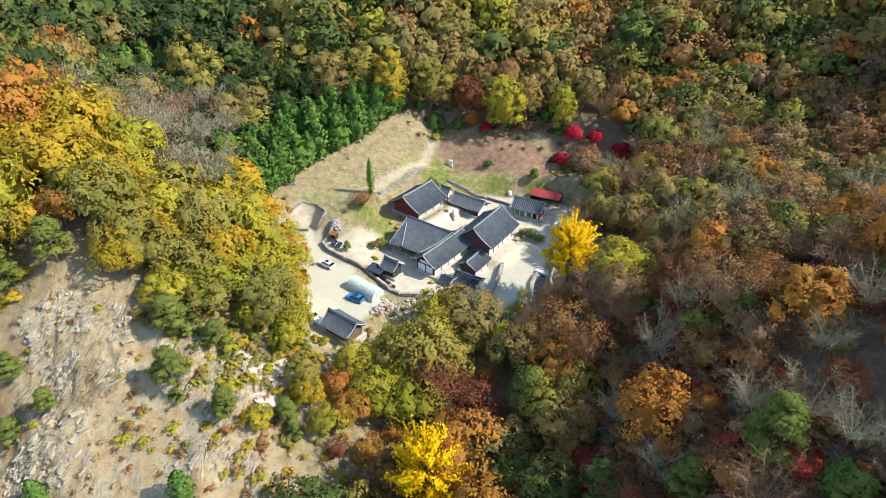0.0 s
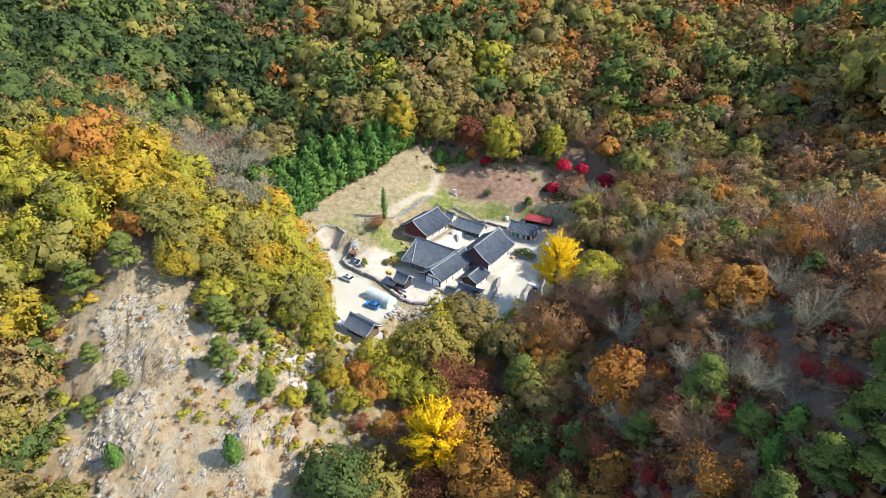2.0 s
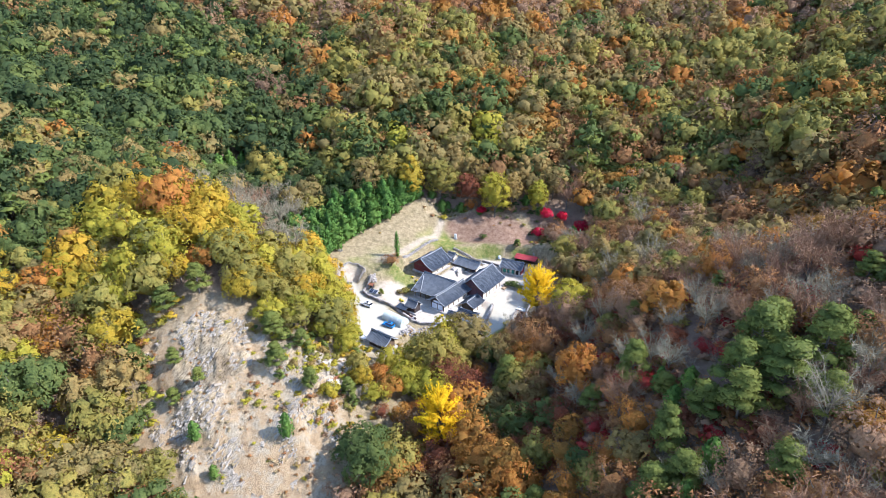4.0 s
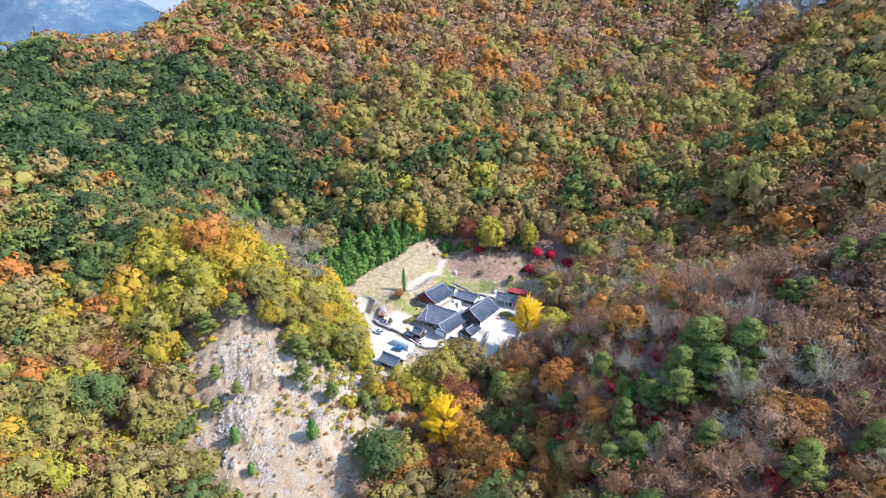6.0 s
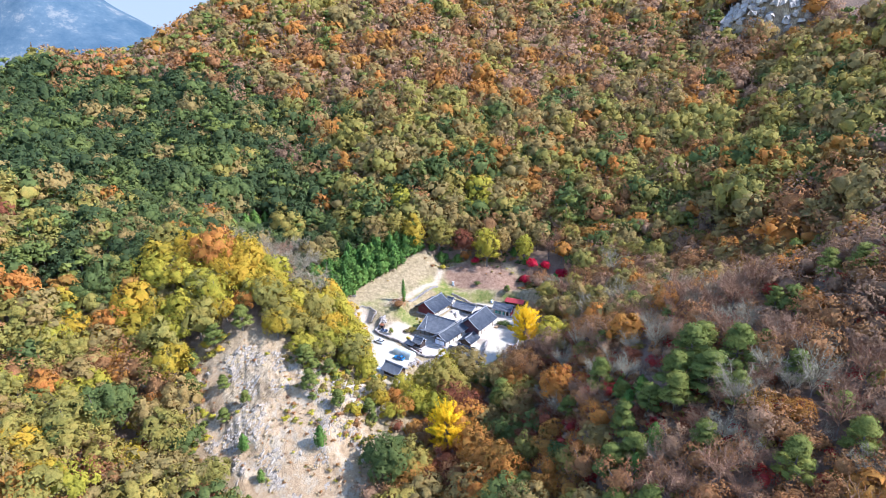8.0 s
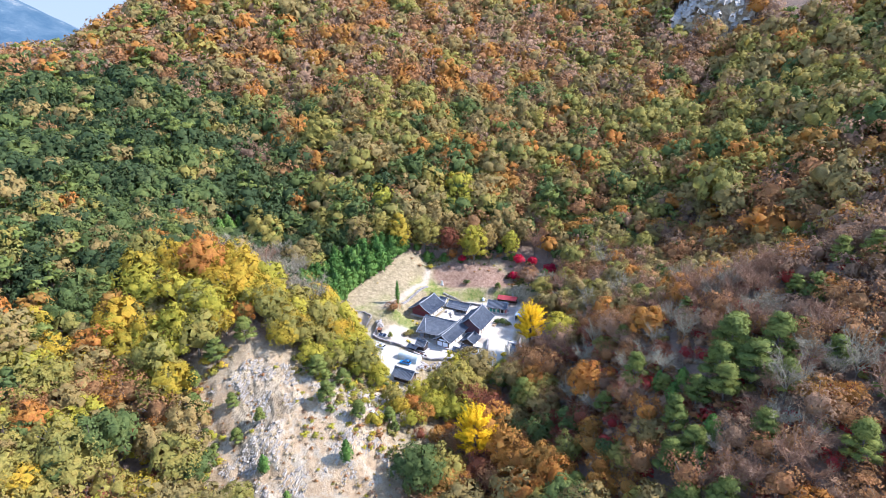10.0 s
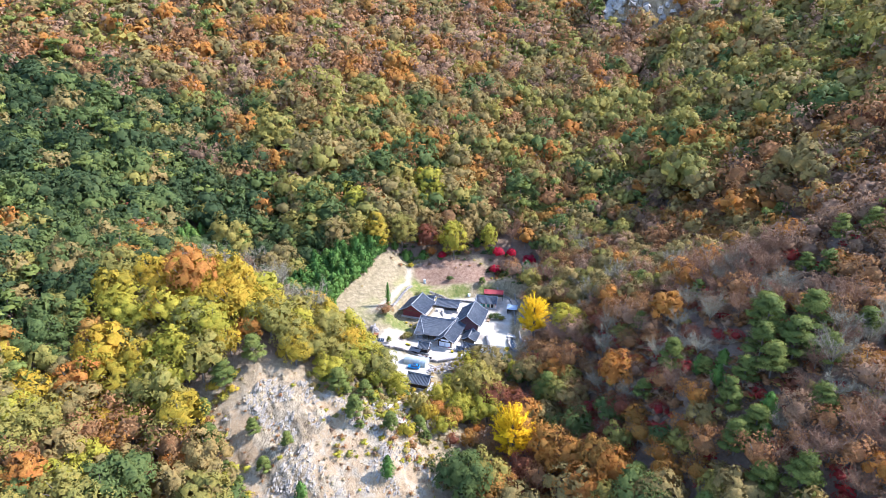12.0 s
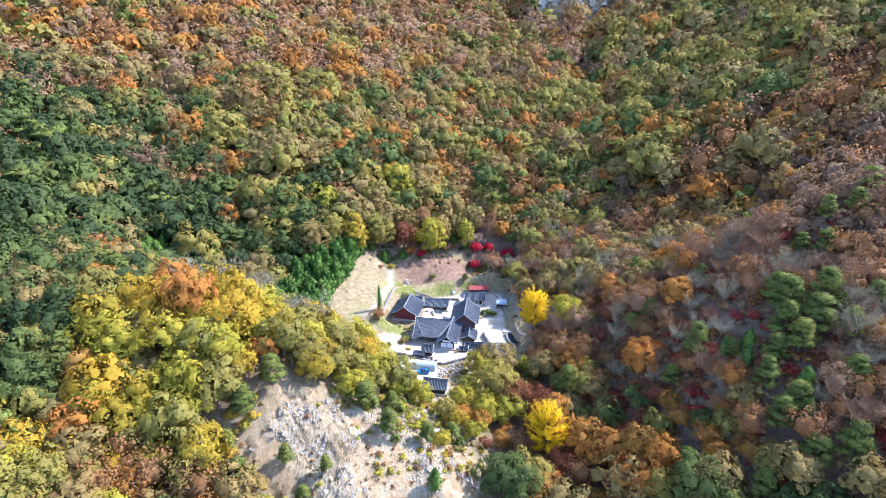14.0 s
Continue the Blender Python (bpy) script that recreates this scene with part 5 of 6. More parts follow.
FIELDSTONE = surface("fieldstone", (0.22, 0.19, 0.165), (0.40, 0.36, 0.32), (0.10, 0.085, 0.07), 0.8, 4, bump=0.6)
CONCRETE = surface("concrete", (0.42, 0.40, 0.37), (0.55, 0.53, 0.49), (0.3, 0.28, 0.26), 0.5, 6)
# near-black colour that stands in for shade inside openings
SHADOW = surface("painted_interior_shade", (0.02, 0.018, 0.016), (0.03, 0.026, 0.022))


def roof_height(t, eave, ridge):
    return ridge - (ridge - eave) * (t + 0.10 * math.sin(math.pi * t))


def tiled_roof(root, L, W, eave, ridge, hip=0.0, tile=None, pitch=0.5, trim=True, lift=0.25, deep=0.0):
    """Two ribbed tile slopes on a timber deck, a mortared ridge, pale verges; hip: how far the end at -x is hipped out below a small gable."""
    tile = tile or TILE
    knee = 0.38

    def left(t):
        return -L / 2 - (hip * (t - knee) / (1 - knee) if hip and t > knee else 0.0)

    def at(s, u, t, up=0.0):
        x0 = left(t)
        x = x0 + (L / 2 - x0) * u
        edge = abs(2 * u - 1) ** 4
        z = roof_height(t, eave, ridge) + up + lift * edge * t * t
        if deep and s < 0:
            x = x0 + (L / 2 - 4.2 * t - x0) * u
            rib = -L / 2 + 4.3 * t
            z -= 0.2 * max(0.0, rib - x) * t
            return x, -deep * t, z
        return x, s * W / 2 * t, z
    for s in (1, -1):
        n = max(8, int((L + hip) / pitch) * 2)
        part("roof_slope", grid(lambda u, t: at(s, u, t, 0.24 if int(round(u * n * 2)) % 4 in (1, 2) else 0.0), n * 2, 6, s > 0), tile, root)
        deck_top, deck_low = grid(lambda u, t: at(s, u, t, -0.04), 8, 5, s > 0), grid(lambda u, t: at(s, u, t, -0.22), 8, 5, s < 0)
        part("roof_deck", merge(deck_top, deck_low), DARKWOOD, root)
        if trim:
            part("eave_tiles", merge(*[rod(at(s, (i + 0.5) / n, 1.0, 0.02), [a + b for a, b in zip(at(s, (i + 0.5) / n, 1.0, -0.03), (0, s * 0.1, 0))], 0.13, 0.13, 5) for i in range(0, n, 2)]), MORTAR, root, "pale row of round eave tile ends")
            for u in (0.0, 1.0):
                pts = [at(s, u, k / 5, 0.16) for k in range(6)]
                part("verge", merge(*[rod(a, b, 0.14, 0.14, 6) for a, b in zip(pts, pts[1:])]), MORTAR, root, "pale mortared verge of the roof")
    if deep:
        pts = [(-L / 2 + 4.3 * k / 6, -deep * k / 6, roof_height(k / 6, eave, ridge) + 0.2 + lift * 0.1 * k / 6) for k in range(1, 7)]
        part("hip_rib", merge(*[rod(a, b, 0.14, 0.14, 6) for a, b in zip(pts, pts[1:])]), MORTAR, root, "pale mortared hip rib of the roof")
    if hip:
        def end(u, t):
            q = knee + (1 - knee) * t
            return left(q) - 0.0, (2 * u - 1) * W / 2 * q, roof_height(q, eave, ridge) + lift * abs(2 * u - 1) ** 4 * t + (0.1 if int(round(u * 28)) % 2 else 0.0)
        part("roof_slope", grid(end, 28, 5), tile, root)
        q = knee
        part("gablet", ([(-L / 2 + 0.05, -W / 2 * q, roof_height(q, eave, ridge) - 0.1), (-L / 2 + 0.05, W / 2 * q, roof_height(q, eave, ridge) - 0.1), (-L / 2 + 0.05, 0, ridge - 0.05)], [(0, 2, 1)]), TIMBER, root)
    sag = [(-L / 2 + L * k / 10, 0, ridge + 0.12 + 0.22 * abs(k / 5 - 1) ** 3) for k in range(11)]
    part("ridge_base", merge(*[rod((a[0], 0, a[2] - 0.05), (b[0], 0, b[2] - 0.05), 0.24, 0.24, 6) for a, b in zip(sag, sag[1:])]), MORTAR, root, "pale mortar under the ridge tiles")
    part("ridge_cap", merge(*[rod((a[0], 0, a[2] + 0.14), (b[0], 0, b[2] + 0.14), 0.19, 0.19, 6) for a, b in zip(sag, sag[1:])]), tile, root)


def gable(x, W, low, eave, ridge, thick):
    """The wall under a gable: up to the underside of the roof."""
    k = W
    v = [(x + d, y, z) for d in (0, thick) for y, z in ((-k, low), (k, low), (k, eave), (0, ridge), (-k, eave))]
    return v, [(4, 3, 2, 1, 0), (5, 6, 7, 8, 9), (0, 1, 6, 5), (1, 2, 7, 6), (2, 3, 8, 7), (3, 4, 9, 8), (4, 0, 5, 9)]


def hall(name, label, x, y, z, turn, L, W, eave, ridge, end=1.2, side=1.4, hip=0.0, plinth=0.6, walls=None, gable_mat=None, bays=4, front="doors", open_sides="", tile=None, category="temple hall", dig=1.5, deep=0.0):
    """A timber hall: stone plinth, walls between posts, doors on the +y side, tiled roof. walls: materials of the -x, +x, -y, +y sides."""
    root = thing(name, x, y, z, turn, label, category, "halls of the temple")
    hx, hy = L / 2 - end, W / 2 - side
    t_wall = 1 - side / (W / 2)
    top = roof_height(t_wall, eave, ridge) - 0.24
    w = walls or (CREAM, CREAM, CREAM, CREAM)
    x_low = -hx - hip * 0.55
    part("plinth", box(x_low - 0.7, hx + 0.7, -max(hy, deep - 1.6) - 0.6, hy + 0.8, -dig, plinth, 0.06), GRANITE, root, "grey stone plinth")
    gm = gable_mat or w[0]
    peak = ridge - 0.26
    if hip:
        part("wall", box(x_low, x_low + 0.2, -hy, hy, plinth, top), w[0], root)
    else:
        part("wall", gable(-hx, hy, plinth, top, peak - 0.05, 0.2), gm, root)
        boards = int(2 * hy / 0.55)
        part("batten", merge(*[box(-hx - 0.05, -hx - 0.003, -hy + (k + 0.5) * 2 * hy / boards - 0.04, -hy + (k + 0.5) * 2 * hy / boards + 0.04, plinth, top + (peak - top) * (1 - abs(2 * (k + 0.5) / boards - 1)) - 0.1) for k in range(boards)]), gm, root)
        part("tie_beam", box(-hx - 0.09, -hx - 0.006, -hy, hy, top - 0.25, top), TIMBER, root)
    part("wall", gable(hx - 0.2, hy, plinth, top, peak - 0.05, 0.2), gm if not hip else w[1], root)
    for s, m in ((-1, w[2]), (1, w[3])):
        if ("-" if s < 0 else "+") in open_sides:
            part("back_wall", box(x_low + 0.2, hx - 0.2, s * (hy - 1.9) - 0.1, s * (hy - 1.9) + 0.1, plinth, top + 0.4), m, root)
        else:
            a, b = sorted((s * hy, s * (hy - 0.2)))
            part("wall", box(x_low + 0.2, hx - 0.2, a, b, plinth, top), m, root)
    for s in (-1, 1):
        for k in range(bays + 1):
            px = x_low + 0.12 + (hx - x_low - 0.24) * k / bays
            part("post", rod((px, s * (hy + 0.03), plinth), (px, s * (hy + 0.03), top + 0.1), 0.15, 0.14, 8), TIMBER, root)
        part("lintel", box(x_low, hx, s * (hy + 0.03) - 0.1, s * (hy + 0.03) + 0.1, top - 0.12, top + 0.14), TIMBER, root)
    if front == "doors":
        span = (hx - x_low) / bays
        for k in range(bays):
            cx = x_low + (k + 0.5) * span
            leaf = part("door", box(cx - span * 0.33, cx + span * 0.33, hy + 0.004, hy + 0.07, plinth + 0.15, plinth + min(2.1, top - plinth - 0.3)), OXBLOOD if k % 2 else TIMBER, root)
            part("lattice", merge(*[box(cx - span * 0.33 + span * 0.66 * (j + 0.5) / 5 - 0.02, cx - span * 0.33 + span * 0.66 * (j + 0.5) / 5 + 0.02, hy + 0.073, hy + 0.10, plinth + 0.8, plinth + 1.9) for j in range(5)]), CREAM, leaf)
    if deep:
        for k in range(5):
            px = x_low + 0.3 + k * 2.3
            part("veranda_post", rod((px, -deep + 0.9, plinth), (px, -deep + 0.9, eave + 0.2), 0.13, 0.13, 8), TIMBER, root)
        part("veranda_beam", box(x_low, x_low + 10.2, -deep + 0.8, -deep + 1.0, eave - 0.05, eave + 0.2), TIMBER, root)
    tiled_roof(root, L, W, eave, ridge, hip, tile, deep=deep)
    return root


# ---- the temple ----
hall("main_hall", "long grey-tiled temple hall with plum board gable", 12.0, 136.6, -4.4, 55.5, 15.0, 11.6, 4.0, 8.3, 1.3, 1.6, walls=(PLUM, PLUM, CREAM, PALEWOOD), gable_mat=PLUM, plinth=0.5, bays=5, dig=2.5, open_sides="")
hall("upper_hall", "grey-tiled temple hall with oxblood board gable walls", -7.4, 152.2, -2.6, 52.0, 13.0, 12.0, 3.0, 6.7, 1.3, 1.6, walls=(OXBLOOD, OXBLOOD, CREAM, CREAM), gable_mat=OXBLOOD, bays=3)
hall("west_hall", "grey-tiled hall with a hipped end and dark veranda", -3.6, 134.8, -4.4, -35.5, 14.6, 10.4, 3.3, 6.9, 1.0, 1.6, deep=8.2, walls=(DARKWOOD, CREAM, DARKWOOD, CREAM), bays=4, front="none", open_sides="-")
wing = hall("wing_hall", "grey-tiled wing with white panels in its gable", 0.0, 128.0, -4.4, 52.5, 16.6, 8.0, 3.2, 5.9, 1.0, 1.3, walls=(DARKWOOD, CREAM, CREAM, PALEWOOD), gable_mat=DARKWOOD, bays=5, front="doors")
for k, (a, b) in enumerate(((-2.35, -0.25), (0.05, 2.35))):
    part("panel", box(-7.42, -7.36, a, b, 0.75, 2.75), WHITE, wing, "bluish white plaster panel")
part("panel", box(-7.42, -7.36, -1.6, 1.6, 3.15, 3.9), WHITE, wing, "bluish white plaster panel")
hall("annex", "small grey-tiled annex under the main hall gable", 8.0, 126.6, -6.4, 55.0, 7.4, 6.4, 2.7, 4.5, 0.6, 0.9, walls=(TIMBER, TIMBER, CREAM, CREAM), bays=2, plinth=0.3, category="outbuilding")
hall("store_house", "low dark-roofed store with white walls", 6.2, 119.4, -6.4, -33.0, 7.4, 4.8, 2.2, 3.3, 0.4, 0.6, walls=(WHITE, WHITE, WHITE, WHITE), tile=TILE_DARK, bays=2, plinth=0.2, front="none", category="outbuilding")
hall("store_shed", "tiny dark-roofed shed beside the white store", 1.0, 118.6, -5.4, -33.0, 3.6, 3.4, 1.7, 2.3, 0.3, 0.4, walls=(TIMBER, TIMBER, TIMBER, TIMBER), tile=TILE_DARK, bays=1, plinth=0.1, front="none", category="shed")
hall("rear_hall", "long low grey-tiled building behind the courtyard", 7.9, 154.6, -4.4, -35.5, 10.8, 6.8, 2.5, 4.4, 0.7, 1.0, walls=(CREAM, CREAM, DARKWOOD, CREAM), bays=4, front="none", open_sides="-", category="temple hall")
side_hall = hall("side_hall", "small grey-tiled shrine hall with teal doors and red gable", 25.2, 151.6, -4.4, -27.0, 9.4, 6.2, 2.9, 5.1, 0.7, 1.0, walls=(RED_TIN, RED_TIN, CREAM, CREAM), gable_mat=RED_TIN, bays=3, front="none")
for cx in (-2.7, -1.2, 0.9):
    part("door", box(cx - 0.62, cx + 0.62, -2.17, -2.104, 0.75, 2.5), TEAL, side_hall, "teal painted door leaf")
# flat plate on the wall; the doorway's shade is only its colour
part("doorway", box(2.0, 3.2, -2.17, -2.104, 0.62, 2.4), SHADOW, side_hall, "near-black plate painted as shade in a doorway")
hall("small_shrine", "tiny tiled shrine behind the upper hall", 1.0, 158.6, -2.6, -35.0, 3.6, 3.4, 2.6, 3.9, 0.4, 0.6, bays=1, category="shrine")
hall("gate_pavilion", "small tiled gate pavilion with white-edged roof", -12.9, 121.8, -4.4, -36.0, 4.6, 4.4, 2.6, 4.6, 0.5, 0.8, walls=(DARKWOOD, DARKWOOD, DARKWOOD, DARKWOOD), bays=1, front="none", category="pavilion")
hall("lot_gatehouse", "tiled gatehouse at the edge of the parking yard", -21.6, 97.8, -3.0, -37.0, 8.4, 6.0, 2.7, 4.8, 0.7, 1.0, walls=(TIMBER, TIMBER, DARKWOOD, TIMBER), bays=2, front="none", category="gatehouse")


def shed(name, label, x, y, z, turn, L, W, low, high, roof, posts=3, wall=None, ridge_mid=True):
    """An open shed on posts with a ribbed sheet roof."""
    root = thing(name, x, y, z, turn, label, "shed", "sheds")
    for i in range(posts):
        for s in (-1, 1):
            px = -L / 2 + 0.35 + (L - 0.7) * i / (posts - 1)
            part("post", rod((px, s * (W / 2 - 0.35), -0.6), (px, s * (W / 2 - 0.35), low), 0.08, 0.08, 6), DARKWOOD, root)
    n = int(L / 0.25) * 2
    if ridge_mid:
        for s in (1, -1):
            part("roof_sheet", grid(lambda u, t: (-L / 2 + L * u, s * W / 2 * t, high - (high - low) * t + (0.05 if int(round(u * n)) % 2 else 0)), n, 2, s > 0), roof, root)
    else:
        part("roof_sheet", grid(lambda u, t: (-L / 2 + L * u, -W / 2 + W * t, low + (high - low) * t + (0.05 if int(round(u * n)) % 2 else 0)), n, 2), roof, root)
    part("rafter", merge(*[box(-L / 2 + 0.3 + (L - 0.6) * i / 4 - 0.05, -L / 2 + 0.3 + (L - 0.6) * i / 4 + 0.05, -W / 2 + 0.2, W / 2 - 0.2, low - 0.28, low - 0.14) for i in range(5)]), TIMBER, root)
    if wall:
        part("wall", box(-L / 2 + 0.3, L / 2 - 0.3, W / 2 - 0.5, W / 2 - 0.4, -0.5, low - 0.05), wall, root)
        part("wall", box(-L / 2 + 0.3, -L / 2 + 0.4, -W / 2 + 0.4, W / 2 - 0.5, -0.5, low - 0.05), wall, root)
    return root


shed("wood_shed", "open woodshed with a red sheet-metal roof", 31.4, 158.4, -4.2, -26.0, 9.0, 5.2, 3.2, 4.2, RED_TIN, 4, TIMBER)
shed("grey_shed", "small open shed with a pale grey metal roof", 33.6, 142.4, -4.4, -30.0, 4.6, 4.2, 2.4, 2.9, GREY_TIN, 2, TIMBER, False)
shed("kiosk", "small dark flat-roofed kiosk beside the stone wall", -16.8, 121.2, -4.2, -36.0, 4.6, 3.0, 2.0, 2.3, TILE_DARK, 2, DARKWOOD, False)


def greenhouse():
    root = thing("greenhouse", -18.6, 112.9, -3.0, -39.0, "arched greenhouse under milky plastic film", "greenhouse")
    film, nodes, links, p = material("milky_film", 0.45, 0.0, 0.4)
    r = ramp(nodes, [(0.3, (0.34, 0.38, 0.33)), (0.7, (0.52, 0.54, 0.47))])
    links.new(noise_node(nodes, links, 0.8, 4), r.inputs[0])
    links.new(r.outputs[0], p.inputs["Base Color"])
    L, R, H = 8.6, 2.1, 2.6

    def arch(u, t, k=1.0):
        a = math.pi * u
        return (-L / 2 + L * t, -R * k * math.cos(a), H * k * math.sin(a) ** 0.8)
    part("film", grid(lambda u, t: arch(u, t, 1 - 0.012 * (1 + math.cos(t * 2 * math.pi * 11))), 18, 44), film, root)
    for x in (-L / 2, L / 2):
        rim = [arch(k / 18, 0)[1:] for k in range(19)]
        part("end_panel", ([(x, *q) for q in rim] + [(x, 0, 0)], [(19, k, k + 1) for k in range(18)]), film, root)
    for i in range(12):
        pts = [arch(k / 12, i / 11, 1.012) for k in range(13)]
        part("hoop", merge(*[rod(a, b, 0.035, 0.035, 4) for a, b in zip(pts, pts[1:])]), GREY_TIN, root)
    part("door_frame", merge(box(L / 2 + 0.004, L / 2 + 0.05, -0.55, -0.45, 0, 1.9), box(L / 2 + 0.004, L / 2 + 0.05, 0.45, 0.55, 0, 1.9), box(L / 2 + 0.004, L / 2 + 0.05, -0.55, 0.55, 1.9, 2.0)), GREY_TIN, root)


greenhouse()

PAINT = {}
for shade, colour in (("white", (0.78, 0.79, 0.80)), ("blue", (0.015, 0.16, 0.42))):
    PAINT[shade] = surface(shade + "_car_paint", colour, tuple(v * 0.94 for v in colour), tuple(v * 0.85 for v in colour), 1.0, 3.0, 0.25, 0.0, 0.01, 0.0, 0.6)
GLASS = material("dark_window_glass", 0.08, 0.0, 0.8)[0]
GLASS.node_tree.nodes["Principled BSDF"].inputs["Base Color"].default_value = (0.012, 0.014, 0.017, 1)
RUBBER = surface("tyre_rubber", (0.02, 0.02, 0.02), (0.035, 0.035, 0.035), rough=0.9)
LAMP_RED = surface("tail_lamp", (0.3, 0.01, 0.01), (0.35, 0.015, 0.015), rough=0.3)


def loft(sections, close=True):
    """Skin a row of closed outlines that have equally many points."""
    n, k = len(sections[0]), len(sections)
    v = [p for s in sections for p in s]
    f = [(i * n + j, i * n + (j + 1) % n, (i + 1) * n + (j + 1) % n, (i + 1) * n + j) for i in range(k - 1) for j in range(n)]
    return v, (f + [tuple(range(n))[::-1], tuple(range((k - 1) * n, k * n))]) if close else f


def car(label, x, y, z, turn, paint, length=4.5, width=1.85, tall=1.65, bed=False):
    root = thing("car", x, y, z, turn, label, "car" if not bed else "pickup truck", "parked vehicles")

    def section(px, half, low, high, inset=0.12):
        return [(px, -half + inset, low), (px, half - inset, low), (px, half, low + 0.2), (px, half, high - 0.12), (px, half - inset, high), (px, -half + inset, high), (px, -half, high - 0.12), (px, -half, low + 0.2)]
    a, h = length / 2, width / 2
    part("body", loft([section(-a, h * 0.86, 0.35, 0.75), section(-a + 0.12, h * 0.97, 0.28, 0.92), section(-a * 0.45, h, 0.25, 1.0), section(a * 0.5, h, 0.25, 1.02), section(a - 0.12, h * 0.97, 0.28, 1.0), section(a, h * 0.88, 0.38, 0.85)]), paint, root)
    c0, c1 = (-a * 0.42, a * 0.92) if not bed else (-a * 0.75, -a * 0.05)
    part("cabin", loft([section(c0, h * 0.9, 0.96, 1.03, 0.1), section(c0 + 0.55, h * 0.8, 0.96, tall - 0.06, 0.16), section((c0 + c1) / 2, h * 0.8, 0.96, tall, 0.16), section(c1 - 0.3, h * 0.79, 0.96, tall - 0.08, 0.16), section(c1, h * 0.86, 0.96, 1.06, 0.1)]), GLASS, root, "dark glazed cabin")
    part("roof_panel", loft([section(c0 + 0.62, h * 0.72, tall - 0.10, tall - 0.015, 0.06), section((c0 + c1) / 2, h * 0.75, tall - 0.06, tall + 0.035, 0.06), section(c1 - 0.36, h * 0.72, tall - 0.12, tall - 0.03, 0.06)]), paint if not bed else paint, root)
    if not bed:
        part("sunroof", box((c0 + c1) / 2 - 0.75, (c0 + c1) / 2 + 0.35, -h * 0.5, h * 0.5, tall + 0.038, tall + 0.05), GLASS, root, "black glass sunroof")
        for s in (-1, 1):
            for px in (c0 + 0.62, (c0 + c1) / 2, c1 - 0.36):
                part("pillar", rod((px, s * h * 0.82, 1.0), (px, s * h * 0.74, tall - 0.03), 0.05, 0.05, 5), paint, root)
    else:
        part("bed", merge(box(0.1, a, -h, h, 0.9, 0.96), box(0.1, a, -h, -h + 0.06, 0.96, 1.35), box(0.1, a, h - 0.06, h, 0.96, 1.35), box(a - 0.06, a, -h + 0.06, h - 0.06, 0.96, 1.35)), paint, root, "open load bed")
    for px in (-a * 0.62, a * 0.62):
        for s in (-1, 1):
            wheel = part("wheel", rod((px, s * (h - 0.2), 0.34), (px, s * (h + 0.02), 0.34), 0.34, 0.34, 16), RUBBER, root)
            part("rim", rod((px, s * (h + 0.021), 0.34), (px, s * (h + 0.035), 0.34), 0.2, 0.2, 10), GREY_TIN, wheel)
    for s in (-1, 1):
        part("mirror", box(c0 + 0.35, c0 + 0.5, *sorted((s * h * 0.9, s * (h + 0.16))), 1.0, 1.16, 0.03), paint, root)
        part("headlight", box(-a - 0.01, -a + 0.16, *sorted((s * h * 0.55, s * h * 0.84)), 0.62, 0.76, 0.03), GREY_TIN, root)
        part("tail_light", box(a - 0.14, a + 0.01, *sorted((s * h * 0.6, s * h * 0.86)), 0.7, 0.86, 0.03), LAMP_RED, root)
    return root


car("white sport utility car with a black sunroof", -29.7, 123.6, -3.0, -36.0, PAINT["white"], 4.7)
car("bright blue sport utility car beside the greenhouse", -20.6, 109.7, -3.0, -30.0, PAINT["blue"], 4.4)
car("white pickup truck parked by the gatehouse", -28.7, 102.2, -3.0, -46.0, PAINT["white"], 4.9, 1.75, 1.9, True)


# ---- stone walls and yard things ----
def stone_wall(label, line, tall, thick=0.7, size=0.5, seed=0, sink=0.8, name="stone_wall"):
    """A dry wall of irregular stones along a line of plan points."""
    rng = np.random.default_rng(seed)
    V, F, n = [], [], 0
    for (ax, ay), (bx, by) in zip(line, line[1:]):
        run = math.hypot(bx - ax, by - ay)
        dx, dy = (bx - ax) / run, (by - ay) / run
        for i in range(max(1, int(run / size))):
            px, py = ax + dx * (i + 0.5) * size, ay + dy * (i + 0.5) * size
            g = ground_z(px, py)
            rows = max(1, round((tall + sink) / (size * 0.62)))
            for r in range(rows):
                cz = g - sink + (r + 0.5) * (tall + sink) / rows + rng.uniform(-0.04, 0.04)
                sx, sy, sz = size * rng.uniform(0.46, 0.62), thick * rng.uniform(0.42, 0.58), (tall + sink) / rows * rng.uniform(0.46, 0.58)
                shift = (r % 2) * size * 0.4
                v = ICO_V * rng.uniform(0.88, 1.15, (12, 1)) * np.array([sx, sy, sz]) * 1.16
                V.append(np.stack([px + (v[:, 0] + shift) * dx - v[:, 1] * dy, py + (v[:, 0] + shift) * dy + v[:, 1] * dx, cz + v[:, 2]], 1))
                F.append(ICO_F + n)
                n += 12
    me = mesh_from(name, np.concatenate(V), np.concatenate(F), [FIELDSTONE])
    return tagged(new(name, me), label, "wall", kind="structure")


stone_wall("weathered field-stone wall along the parking yard", [(-28.4, 140.5), (-32.4, 133.4), (-30.2, 130.0), (-25.1, 126.0), (-20.7, 123.0), (-16.4, 119.0), (-13.2, 115.0)], 1.3, seed=1)
stone_wall("weathered field-stone wall below the temple court", [(-13.2, 115.0), (-10.0, 113.6), (-4.0, 113.4), (1.5, 113.2)], 0.9, 0.9, seed=2, sink=2.0)
